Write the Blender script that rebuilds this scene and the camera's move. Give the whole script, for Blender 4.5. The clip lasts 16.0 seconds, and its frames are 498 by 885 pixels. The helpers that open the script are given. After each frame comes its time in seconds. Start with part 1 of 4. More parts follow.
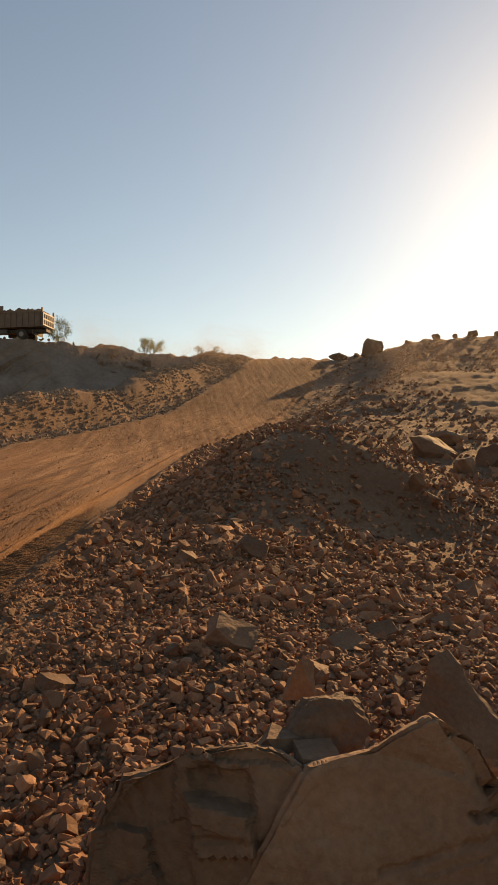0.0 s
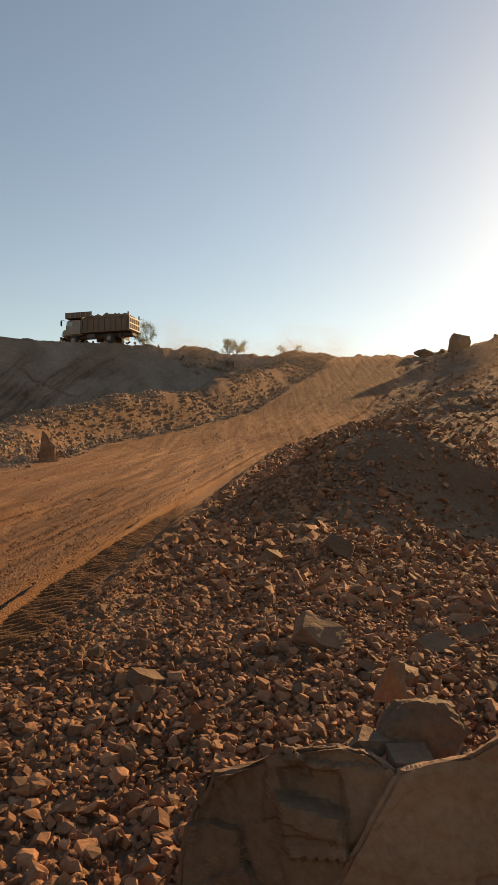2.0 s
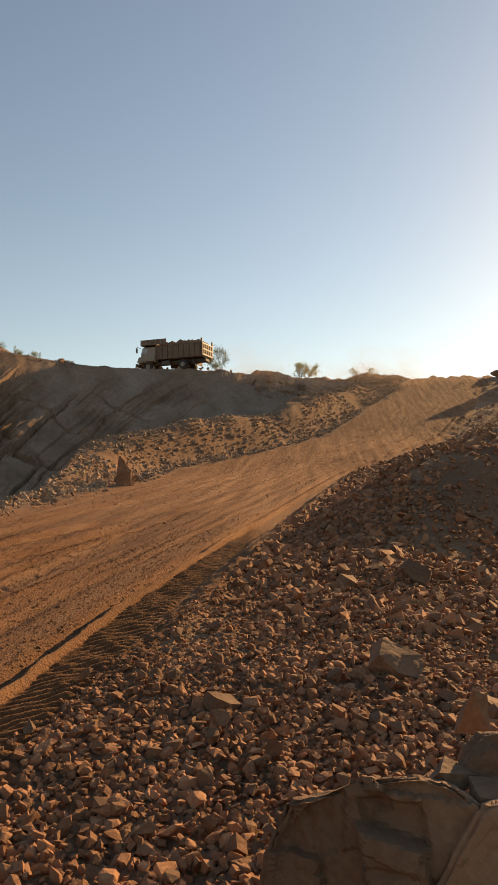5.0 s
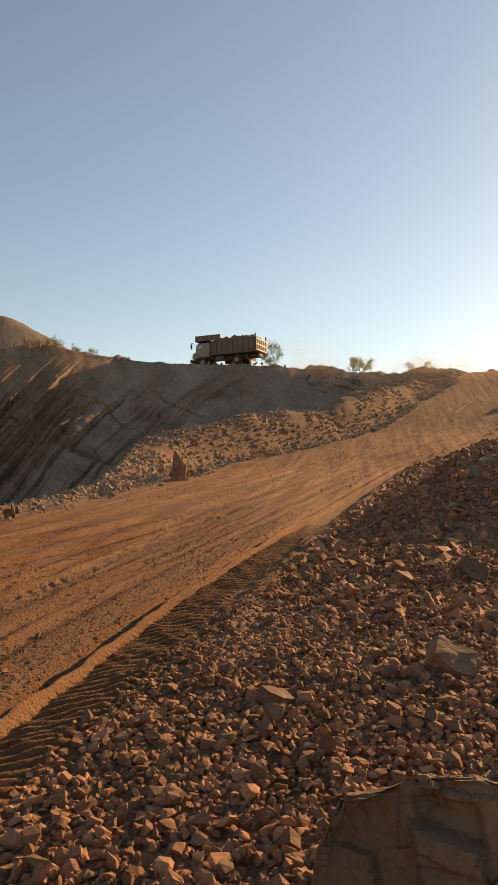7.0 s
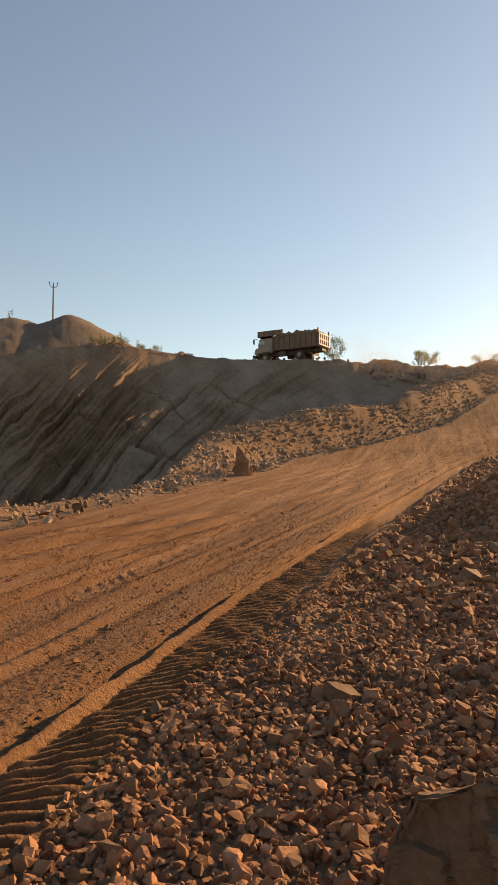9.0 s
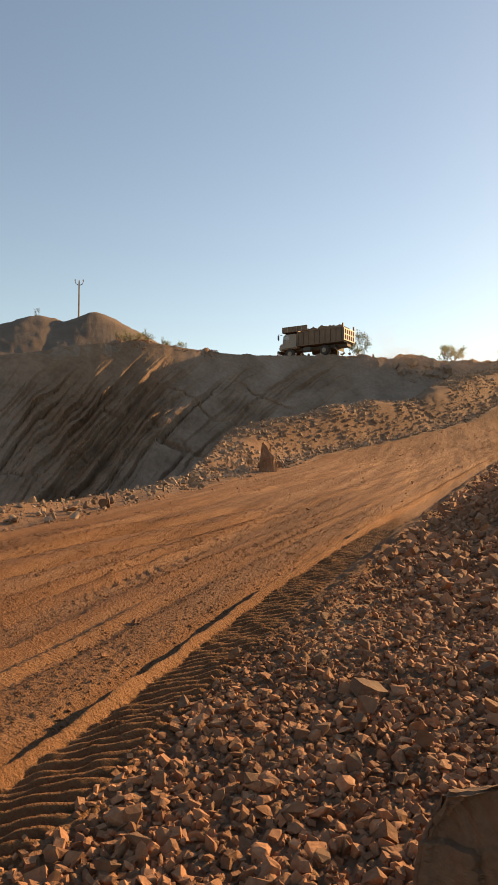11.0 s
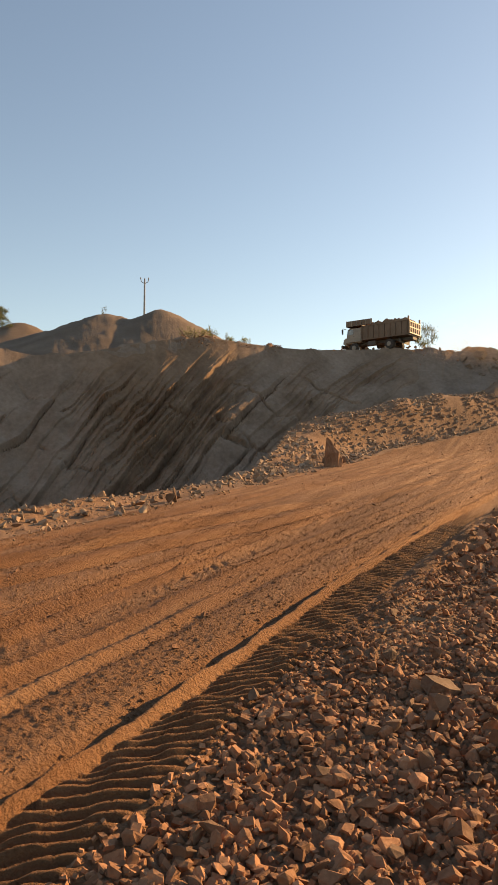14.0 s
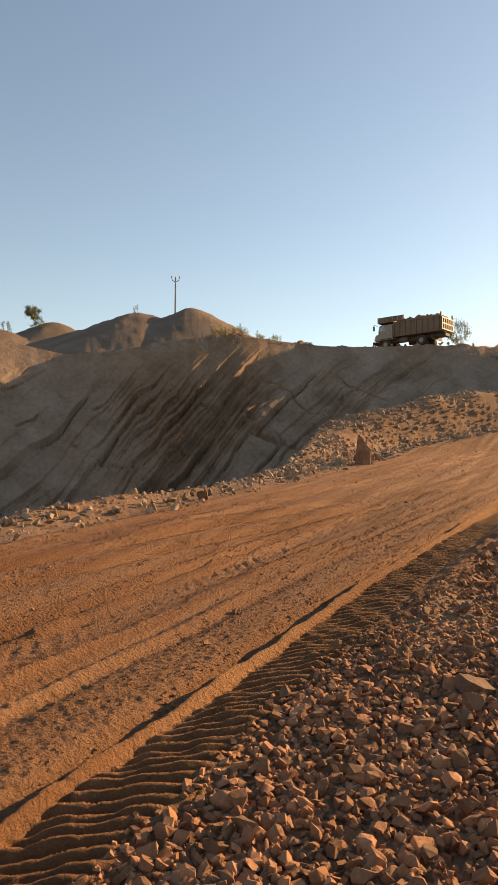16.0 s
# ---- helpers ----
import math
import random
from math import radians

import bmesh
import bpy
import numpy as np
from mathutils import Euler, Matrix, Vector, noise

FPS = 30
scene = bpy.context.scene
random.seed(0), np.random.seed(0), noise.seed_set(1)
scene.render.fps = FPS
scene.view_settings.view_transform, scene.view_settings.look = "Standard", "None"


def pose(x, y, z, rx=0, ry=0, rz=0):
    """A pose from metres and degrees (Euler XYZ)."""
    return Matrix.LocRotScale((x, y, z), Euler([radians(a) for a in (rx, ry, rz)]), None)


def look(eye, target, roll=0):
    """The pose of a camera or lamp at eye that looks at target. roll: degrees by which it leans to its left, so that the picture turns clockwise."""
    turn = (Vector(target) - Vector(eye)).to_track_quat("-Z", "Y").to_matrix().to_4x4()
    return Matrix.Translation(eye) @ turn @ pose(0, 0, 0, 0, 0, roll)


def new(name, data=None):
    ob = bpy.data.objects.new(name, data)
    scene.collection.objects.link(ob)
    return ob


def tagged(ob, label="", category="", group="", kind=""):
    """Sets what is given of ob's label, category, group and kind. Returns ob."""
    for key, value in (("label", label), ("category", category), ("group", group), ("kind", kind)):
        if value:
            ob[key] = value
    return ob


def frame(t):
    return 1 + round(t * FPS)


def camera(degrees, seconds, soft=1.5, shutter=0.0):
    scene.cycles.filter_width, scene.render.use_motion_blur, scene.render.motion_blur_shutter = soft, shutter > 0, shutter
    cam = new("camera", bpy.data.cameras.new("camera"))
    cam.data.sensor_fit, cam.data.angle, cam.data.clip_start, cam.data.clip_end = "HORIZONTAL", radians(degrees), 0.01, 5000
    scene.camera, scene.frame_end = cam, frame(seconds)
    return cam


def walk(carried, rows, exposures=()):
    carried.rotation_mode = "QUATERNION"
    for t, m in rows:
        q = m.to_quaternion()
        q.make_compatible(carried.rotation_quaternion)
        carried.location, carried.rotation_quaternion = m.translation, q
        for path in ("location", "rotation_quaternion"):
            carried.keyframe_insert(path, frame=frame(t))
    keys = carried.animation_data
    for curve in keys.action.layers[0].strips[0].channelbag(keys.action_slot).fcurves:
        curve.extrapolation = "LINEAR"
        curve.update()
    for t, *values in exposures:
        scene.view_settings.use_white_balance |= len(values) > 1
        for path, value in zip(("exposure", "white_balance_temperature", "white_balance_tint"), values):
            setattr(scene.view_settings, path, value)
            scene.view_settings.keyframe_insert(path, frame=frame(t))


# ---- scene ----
cam = camera(37.88, 16.0, soft=1.0)
EYE = 1.6
# seconds, shift of the eye in metres, yaw, pitch, roll in degrees
PATH = [
    (0.0, 0.000, 0.000, 0.000, 0.00, 2.47, -0.03),
    (0.5, -0.007, 0.001, -0.001, 1.93, 2.46, 0.03),
    (1.0, -0.012, 0.003, -0.004, 3.72, 2.23, 0.09),
    (1.5, -0.014, 0.006, -0.005, 5.35, 2.13, 0.18),
    (2.0, -0.011, 0.010, -0.003, 6.58, 2.42, 0.24),
    (2.5, -0.009, 0.012, -0.003, 6.89, 2.76, 0.14),
    (3.0, -0.017, -0.005, 0.002, 7.31, 3.10, 0.24),
    (3.5, -0.018, -0.007, 0.001, 8.56, 3.54, 0.28),
    (6.0, -0.016, -0.024, 0.005, 14.56, 4.44, 0.10),
    (6.5, -0.015, -0.013, 0.001, 15.68, 4.21, 0.00),
    (7.0, -0.015, -0.016, 0.001, 16.55, 3.93, 0.01),
    (7.5, -0.023, -0.027, 0.005, 17.69, 3.75, -0.09),
    (8.0, -0.030, -0.026, 0.002, 19.57, 3.72, -0.10),
    (8.5, -0.036, -0.019, -0.001, 20.88, 3.59, -0.18),
    (9.0, -0.029, -0.027, 0.003, 21.48, 3.55, -0.18),
    (11.5, -0.046, -0.029, -0.001, 23.96, 3.07, -0.20),
    (12.0, -0.053, -0.034, -0.003, 24.50, 2.89, -0.28),
    (12.5, -0.054, -0.049, 0.002, 25.11, 2.99, -0.36),
    (13.0, -0.051, -0.046, -0.001, 25.87, 3.08, -0.15),
    (13.5, -0.054, -0.054, -0.002, 27.06, 3.07, -0.19),
    (14.0, -0.059, -0.057, -0.001, 28.45, 2.84, -0.25),
    (14.5, -0.056, -0.042, -0.006, 29.20, 2.58, -0.17),
    (15.0, -0.057, -0.052, 0.000, 29.80, 2.53, -0.16),
    (15.5, -0.062, -0.045, -0.006, 30.47, 2.68, -0.25),
    (16.0, -0.062, -0.052, -0.008, 30.89, 2.65, -0.25),
]
walk(cam, [(t, pose(x, y, EYE + z, 90 + pitch, roll, yaw)) for t, x, y, z, yaw, pitch, roll in PATH],
     [(0.0, 0.38, 9900, 13.5), (0.5, 0.52, 9900, 13.5), (1.2, 0.42, 9800, 13.5), (3.5, 0.48, 9700, 13.5), (9.0, 0.74, 9400, 13.5), (16.0, 0.97, 9300, 13.5)])

# ---- light ----
SUN_AZ, SUN_EL = 28.0, 20.0  # degrees to the right of +y, and up
world = bpy.data.worlds.new("sky")
scene.world = world
world.use_nodes = True
wn = world.node_tree.nodes
sky = wn.new("ShaderNodeTexSky")
sky.sky_type = "NISHITA"
sky.sun_disc = False
sky.sun_elevation, sky.sun_rotation = radians(SUN_EL), radians(SUN_AZ)
sky.air_density, sky.dust_density, sky.ozone_density = 1.0, 0.3, 2.6
world.node_tree.links.new(sky.outputs[0], wn["Background"].inputs[0])
wn["Background"].inputs[1].default_value = 0.115
sun_data = bpy.data.lights.new("sun", "SUN")
sun_data.energy, sun_data.angle, sun_data.color = 5.0, radians(0.6), (1.0, 0.70, 0.42)
sun = new("sun", sun_data)
a, e = radians(SUN_AZ), radians(SUN_EL)
sun.matrix_world = look((0, 0, 50), (-50 * math.sin(a) * math.cos(e), -50 * math.cos(a) * math.cos(e), 50 - 50 * math.sin(e)))


# ---- materials ----
def material(name, colours, scale=1.0, rough=0.9, bump=0.4, bump_scale=30.0, metal=0.0, island=0.0, spec=0.3, dist=0.02, streak=0.0):
    """Earth and rock: three colours mixed by noise at two scales, with fine relief."""
    m = bpy.data.materials.new(name)
    m.use_nodes = True
    nt = m.node_tree
    n, l = nt.nodes, nt.links
    b = n["Principled BSDF"]
    tc = n.new("ShaderNodeTexCoord")
    big = n.new("ShaderNodeTexNoise")
    big.inputs["Scale"].default_value, big.inputs["Detail"].default_value = scale, 5
    if streak:
        mp = n.new("ShaderNodeMapping")
        mp.vector_type = "TEXTURE"
        mp.inputs["Rotation"].default_value = (0, 0, radians(6.4))
        mp.inputs["Scale"].default_value = (1 / streak, 7, 1)
        l.new(tc.outputs["Object"], mp.inputs["Vector"])
        l.new(mp.outputs[0], big.inputs["Vector"])
    else:
        l.new(tc.outputs["Object"], big.inputs["Vector"])
    fine = n.new("ShaderNodeTexNoise")
    fine.inputs["Scale"].default_value, fine.inputs["Detail"].default_value = bump_scale, 8
    fine.inputs["Roughness"].default_value = 0.65
    l.new(tc.outputs["Object"], fine.inputs["Vector"])
    ramp = n.new("ShaderNodeValToRGB")
    el = ramp.color_ramp.elements
    el[0].position, el[1].position = 0.32, 0.68
    el[0].color, el[1].color = (*colours[0], 1), (*colours[2], 1)
    mid = el.new(0.5)
    mid.color = (*colours[1], 1)
    mixf = n.new("ShaderNodeMath")
    mixf.operation = "MULTIPLY_ADD"
    mixf.inputs[1].default_value = 0.45 if not streak else 0.25
    l.new(fine.outputs["Fac"], mixf.inputs[0])
    half = n.new("ShaderNodeMath")
    half.operation = "MULTIPLY"
    half.inputs[1].default_value = 0.55 if not streak else 0.75
    l.new(big.outputs["Fac"], half.inputs[0])
    l.new(half.outputs[0], mixf.inputs[2])
    l.new(mixf.outputs[0], ramp.inputs[0])
    out = ramp.outputs[0]
    if island:
        hsv = n.new("ShaderNodeHueSaturation")
        rnd = n.new("ShaderNodeNewGeometry").outputs["Random Per Island"] if island > 0 else n.new("ShaderNodeObjectInfo").outputs["Random"]
        mr = n.new("ShaderNodeMapRange")
        mr.inputs["To Min"].default_value, mr.inputs["To Max"].default_value = 1 - abs(island), 1 + abs(island)
        l.new(rnd, mr.inputs["Value"])
        l.new(mr.outputs[0], hsv.inputs["Value"])
        l.new(out, hsv.inputs["Color"])
        out = hsv.outputs[0]
    l.new(out, b.inputs["Base Color"])
    b.inputs["Roughness"].default_value, b.inputs["Metallic"].default_value = rough, metal
    b.inputs["Specular IOR Level"].default_value = spec
    bp = n.new("ShaderNodeBump")
    bp.inputs["Strength"].default_value, bp.inputs["Distance"].default_value = bump, dist
    l.new(fine.outputs["Fac"], bp.inputs["Height"])
    l.new(bp.outputs[0], b.inputs["Normal"])
    return m


ROAD = material("packed_red_earth", ((0.16, 0.073, 0.034), (0.275, 0.132, 0.062), (0.41, 0.22, 0.112)), 0.7, 0.95, 1.0, 42, dist=0.09, streak=4.5)
EARTH = material("rubbly_brown_earth", ((0.13, 0.07, 0.039), (0.215, 0.12, 0.068), (0.31, 0.185, 0.108)), 0.5, 0.95, 1.0, 16, dist=0.05)
FACE = material("dusty_grey_rock", ((0.15, 0.103, 0.073), (0.23, 0.165, 0.12), (0.30, 0.222, 0.168)), 0.5, 0.95, 0.6, 3.0, dist=0.1)
SPOIL = material("grey_brown_spoil", ((0.11, 0.075, 0.052), (0.155, 0.11, 0.078), (0.21, 0.152, 0.11)), 0.3, 0.95, 1.0, 5, dist=0.1)
STONE = material("broken_sandstone", ((0.165, 0.077, 0.039), (0.275, 0.134, 0.07), (0.40, 0.215, 0.12)), 3.0, 0.85, 0.5, 40, island=0.4, dist=0.025)
# paler and greyer than STONE, for the bank and verge rubble
PALE_STONE = material("pale_rubble_stone", ((0.20, 0.135, 0.088), (0.30, 0.21, 0.14), (0.40, 0.29, 0.20)), 2.0, 0.95, 0.5, 40, island=0.25, dist=0.01)
ROCK = material("sandstone_block", ((0.125, 0.07, 0.041), (0.19, 0.11, 0.065), (0.27, 0.163, 0.098)), 2.5, 0.85, 0.6, 45, island=-0.25, dist=0.01)


def weathered(mat, colour):
    """Brown, iron-stained rock where the beds are broken, by the mesh's own 'broken' layer."""
    n, l = mat.node_tree.nodes, mat.node_tree.links
    b = n["Principled BSDF"]
    src = b.inputs["Base Color"].links[0].from_socket
    at = n.new("ShaderNodeAttribute")
    at.attribute_name = "broken"
    mx = n.new("ShaderNodeMix")
    mx.data_type = "RGBA"
    l.new(at.outputs["Fac"], mx.inputs[0])
    l.new(src, mx.inputs[6])
    tint = n.new("ShaderNodeMix")
    tint.data_type, tint.blend_type = "RGBA", "MULTIPLY"
    tint.inputs[0].default_value = 1.0
    tint.inputs[7].default_value = (*colour, 1)
    l.new(src, tint.inputs[6])
    l.new(tint.outputs[2], mx.inputs[7])
    l.new(mx.outputs[2], b.inputs["Base Color"])
    return mat


WALL = weathered(material("bedded_grey_rock", ((0.17, 0.114, 0.078), (0.25, 0.175, 0.125), (0.33, 0.24, 0.178)), 0.5, 0.95, 0.6, 3.0, dist=0.1), (0.84, 0.74, 0.64))


# ---- the lie of the land ----
UX, UY = -math.sin(radians(6.4)), math.cos(radians(6.4))  # the way the road climbs, near


def smooth(a, b, v):
    k = np.clip((v - a) / (b - a), 0, 1)
    return k * k * (3 - 2 * k)


def gently(xs, ys, blur):
    """A curve through the points with its corners rounded off."""
    g = np.arange(xs[0], xs[-1], 0.5)
    w = np.hanning(int(blur / 0.5) * 2 + 3)
    v = np.interp(g, xs, ys)
    pad = len(w) // 2
    v = np.convolve(np.pad(v, pad, mode="edge"), w / w.sum(), "valid")
    return lambda q: np.interp(q, g, v)


road_z = gently([-400, -60, 0, 34, 50, 64, 76, 84, 400], [-4.4, -4.4, 0.1, 2.65, 5.6, 9.8, 14.0, 14.5, 14.5], 5)
road_right = gently([-400, 0, 6, 14, 34, 49, 76, 110, 400], [1.66, 1.66, 1.55, 0.85, -1.0, -7.8, -17.5, -17.5, -17.5], 4)
road_left = gently([-400, 0, 14, 27, 35, 50, 77, 110, 400], [7.3, 7.3, 7.1, 7.4, 7.4, -0.1, -9.8, -9.8, -9.8], 5)
rim_r = gently([-180, -8, -1, 5, 10, 15, 20, 24, 28, 32, 36, 50, 60, 80, 181], [80, 80, 78, 76, 74, 72, 70, 67.5, 65, 62.5, 60.5, 60, 60, 62, 90], 2)
rim_el = gently([-180, -8, -1, 5, 10, 15, 20, 24, 28, 32, 36, 40, 45, 50, 181], [9.3, 9.3, 9.1, 9.3, 9.7, 10, 10.1, 10.1, 10.5, 11.1, 10.8, 9.9, 9.2, 10.0, 10.0], 1)
right_z = gently([0, 12, 22, 35, 52, 58, 80, 110, 400, 4000], [0.0, 0.35, 1.9, 4.3, 8.9, 8.9, 16.0, 15.5, 10, 10], 3)

_rng = np.random.RandomState(3)
_LAT = _rng.rand(256, 256)


def value_noise(x, y):
    xi, yi = np.floor(x).astype(int), np.floor(y).astype(int)
    fx, fy = x - xi, y - yi
    fx, fy = fx * fx * (3 - 2 * fx), fy * fy * (3 - 2 * fy)
    p = lambda i, j: _LAT[i & 255, j & 255]
    return (p(xi, yi) * (1 - fx) + p(xi + 1, yi) * fx) * (1 - fy) + (p(xi, yi + 1) * (1 - fx) + p(xi + 1, yi + 1) * fx) * fy - 0.5


def fbm(x, y, size, octaves=4, gain=0.5):
    v, amp, k = 0, 1.0, 1.0 / size
    for i in range(octaves):
        v = v + amp * value_noise(x * k + 17.3 * i, y * k - 9.1 * i)
        amp, k = amp * gain, k * 2.03
    return v


def soft_max(a, b, k):
    h = np.clip(0.5 + 0.5 * (a - b) / k, 0, 1)
    return b * (1 - h) + a * h + k * h * (1 - h)


def land(x, y):
    """Height of the ground, and masks: how far it is road, rock face."""
    x, y = np.asarray(x, float), np.asarray(y, float)
    s, o = x * UX + y * UY, -x * UY + y * UX
    r, az = np.hypot(x, y), np.degrees(np.arctan2(-x, y))
    zr, oR, oL = road_z(s), road_right(s), road_left(s)
    # left of the road: a berm, then an embankment that turns into a pit with a rock face behind it
    e = np.maximum(o - oL, 0)
    top = EYE + rim_r(az) * np.tan(np.radians(rim_el(az)))
    R = rim_r(az) + 0.8 * fbm(az * 0.6, 0 * az, 2.0, 3)
    steep = np.interp(az, [-10, 10, 22, 32, 45, 180], [0.65, 0.75, 1.15, 1.6, 1.7, 1.7])
    fz = np.where(r < R, top - steep * (R - r), top - 0.03 * np.clip(r - R, 0, 120))
    banked = smooth(18, 40, s) * smooth(76, 58, s)
    bank = banked * 1.6 * smooth(0.2, 3.2, e) * smooth(9.0, 4.0, e) * (1 + 0.5 * fbm(s, o, 5.0, 3))
    pit = smooth(3, 13, az)
    base = np.maximum(-16.0, zr + bank + 0.04 * np.minimum(e, 4) - (1.0 + 2.4 * (1 - smooth(27, 42, az))) * pit * np.maximum(e - 1.2 - 3.8 * banked, 0))
    left = soft_max(base, fz, 1.0)
    on_face = smooth(-0.5, 1.0, fz - base) * (r < R + 0.5) * smooth(0.5, 3, o - oL)
    left = left + 0.45 * np.exp(-((e - 1.3) / 0.8) ** 2) * (0.7 + 1.2 * fbm(s, o, 3.0, 3)) * (e > 0) * (1 - banked)
    # right of the road: rising waste ground, and the heap
    e2 = np.maximum(oR - o, 0)
    rise = right_z(np.maximum(r, 0)) * 1.0
    rise = np.where(y < 0, 0.0, rise)
    right = zr + smooth(0, 7 + 0.05 * r, e2) * (rise - zr)
    z = np.where(o > oL, zr + smooth(0, 2.5, e) * (left - zr), np.where(o < oR, right, zr))
    hx = np.where(x < 1.25, (x - 1.25) / 2.5, (x - 1.25) / 3.1)
    hy = np.where(y < 13.6, (y - 13.6) / np.interp(x, [-0.6, 1.4], [4.2, 2.9]), (y - 13.6) / 3.6)
    heap = 1.55 * np.exp(-np.power(hx * hx + hy * hy, 1.15)) * (1 + 0.16 * fbm(x, y, 1.6, 3)) * smooth(-0.1, 2.4, e2)
    # a steep earthy scoop in its side
    heap = heap - 0.25 * np.exp(-(((x - 1.85) / 1.0) ** 2 + ((y - 11.0) / 1.2) ** 2) ** 2)
    z = z + heap
    # spoil hills on the plateau
    for ha, hr, pk, blunt in ((35.6, 90, 22.6, 0.7), (39.6, 92, 22.0, 3.0), (43.3, 93, 19.9, 4.0), (46.2, 116, 25.4, 1.5), (51, 114, 23.4, 6.0)):
        dd = np.hypot(x + hr * math.sin(radians(ha)), y - hr * math.cos(radians(ha)))
        z = np.where(r < R + 2, z, np.maximum(z, pk - 0.56 * (np.sqrt(dd * dd + blunt * blunt) - blunt) + 0.1 * fbm(x, y, 2.5, 4, 0.5)))
    on_road = np.minimum(smooth(-0.12, 0.02, o - oR), smooth(-0.3, 0.3, oL - o))
    return z, on_road, on_face


def beds(a, v):
    """Slanting rock beds over a face, a metres along it and v metres down it: slabs that tilt to the sky and end in an undercut
    step. Returns how far they stand out, and how broken they are."""
    a2 = a + 0.6 * fbm(a, v, 8.0, 3)
    q = 0.79 * a2 - 0.61 * v
    along = 0.61 * a2 + 0.79 * v
    rough = fbm(q * 1.6, along * 0.45, 5.0, 3)
    broken = smooth(27.5, 31.5, a - 0.25 * v + 2.5) * smooth(43.5, 38.0, a + 0.12 * v) * smooth(-0.35, 0.1, rough + 0.25)
    broken = np.clip(broken + 0.5 * smooth(0.15, 0.4, rough), 0, 1)
    out = 0
    for period, amp, seed, calm in ((4.4, 0.7, 0.0, 0.6), (1.7, 0.62, 40.0, 0.2), (0.7, 0.30, 90.0, 0.1)):
        k = q / period + 0.30 * fbm(a + seed, v * 0.6, 4.0 * period ** 0.5, 3)
        cell = np.floor(k)
        fr = k - cell
        strength = 2.0 * np.clip(value_noise(cell * 3.7 + seed, along / (2.2 + 1.3 * period) + seed) + 0.42, 0.02, 1)
        out = out + amp * strength * (calm + (1 - calm) * broken) * (np.minimum(1 - fr, fr * 12) - 0.5)
    # joints across the beds, and long open cracks along them
    ck = along / 4.0 + 0.25 * fbm(a, v, 2.0, 3)
    gate = smooth(0.0, 0.2, fbm(a + 70, v, 3.0, 2))
    out = out - 0.2 * gate * np.exp(-((ck - np.floor(ck) - 0.5) / 0.025) ** 2)
    lk = q / 3.1 + 0.12 * fbm(a + 20, v, 2.0, 3)
    gate = smooth(0.0, 0.15, fbm(a - 30, v + 11, 2.6, 2))
    out = out - 0.3 * gate * (1 - 0.6 * broken) * np.exp(-((lk - np.floor(lk) - 0.5) / 0.022) ** 2)
    # one smooth slab low down, cracked loose all round
    ragged = 0.16 * fbm(a, v, 1.3, 4, 0.6)
    d = np.maximum(np.abs(0.79 * (a - 30.5) - 0.61 * (v - 13.3)) / 1.25, np.abs(0.55 * (a - 30.5) + 0.83 * (v - 13.3)) / 2.4) + ragged
    out = np.where(d < 1, 0.2 * out, out) - 0.45 * np.exp(-((d - 1.08) / 0.1) ** 2) * (0.7 + fbm(a, v, 1.0, 3))
    broken = np.where(d < 1, 0.0, broken)
    return out, broken


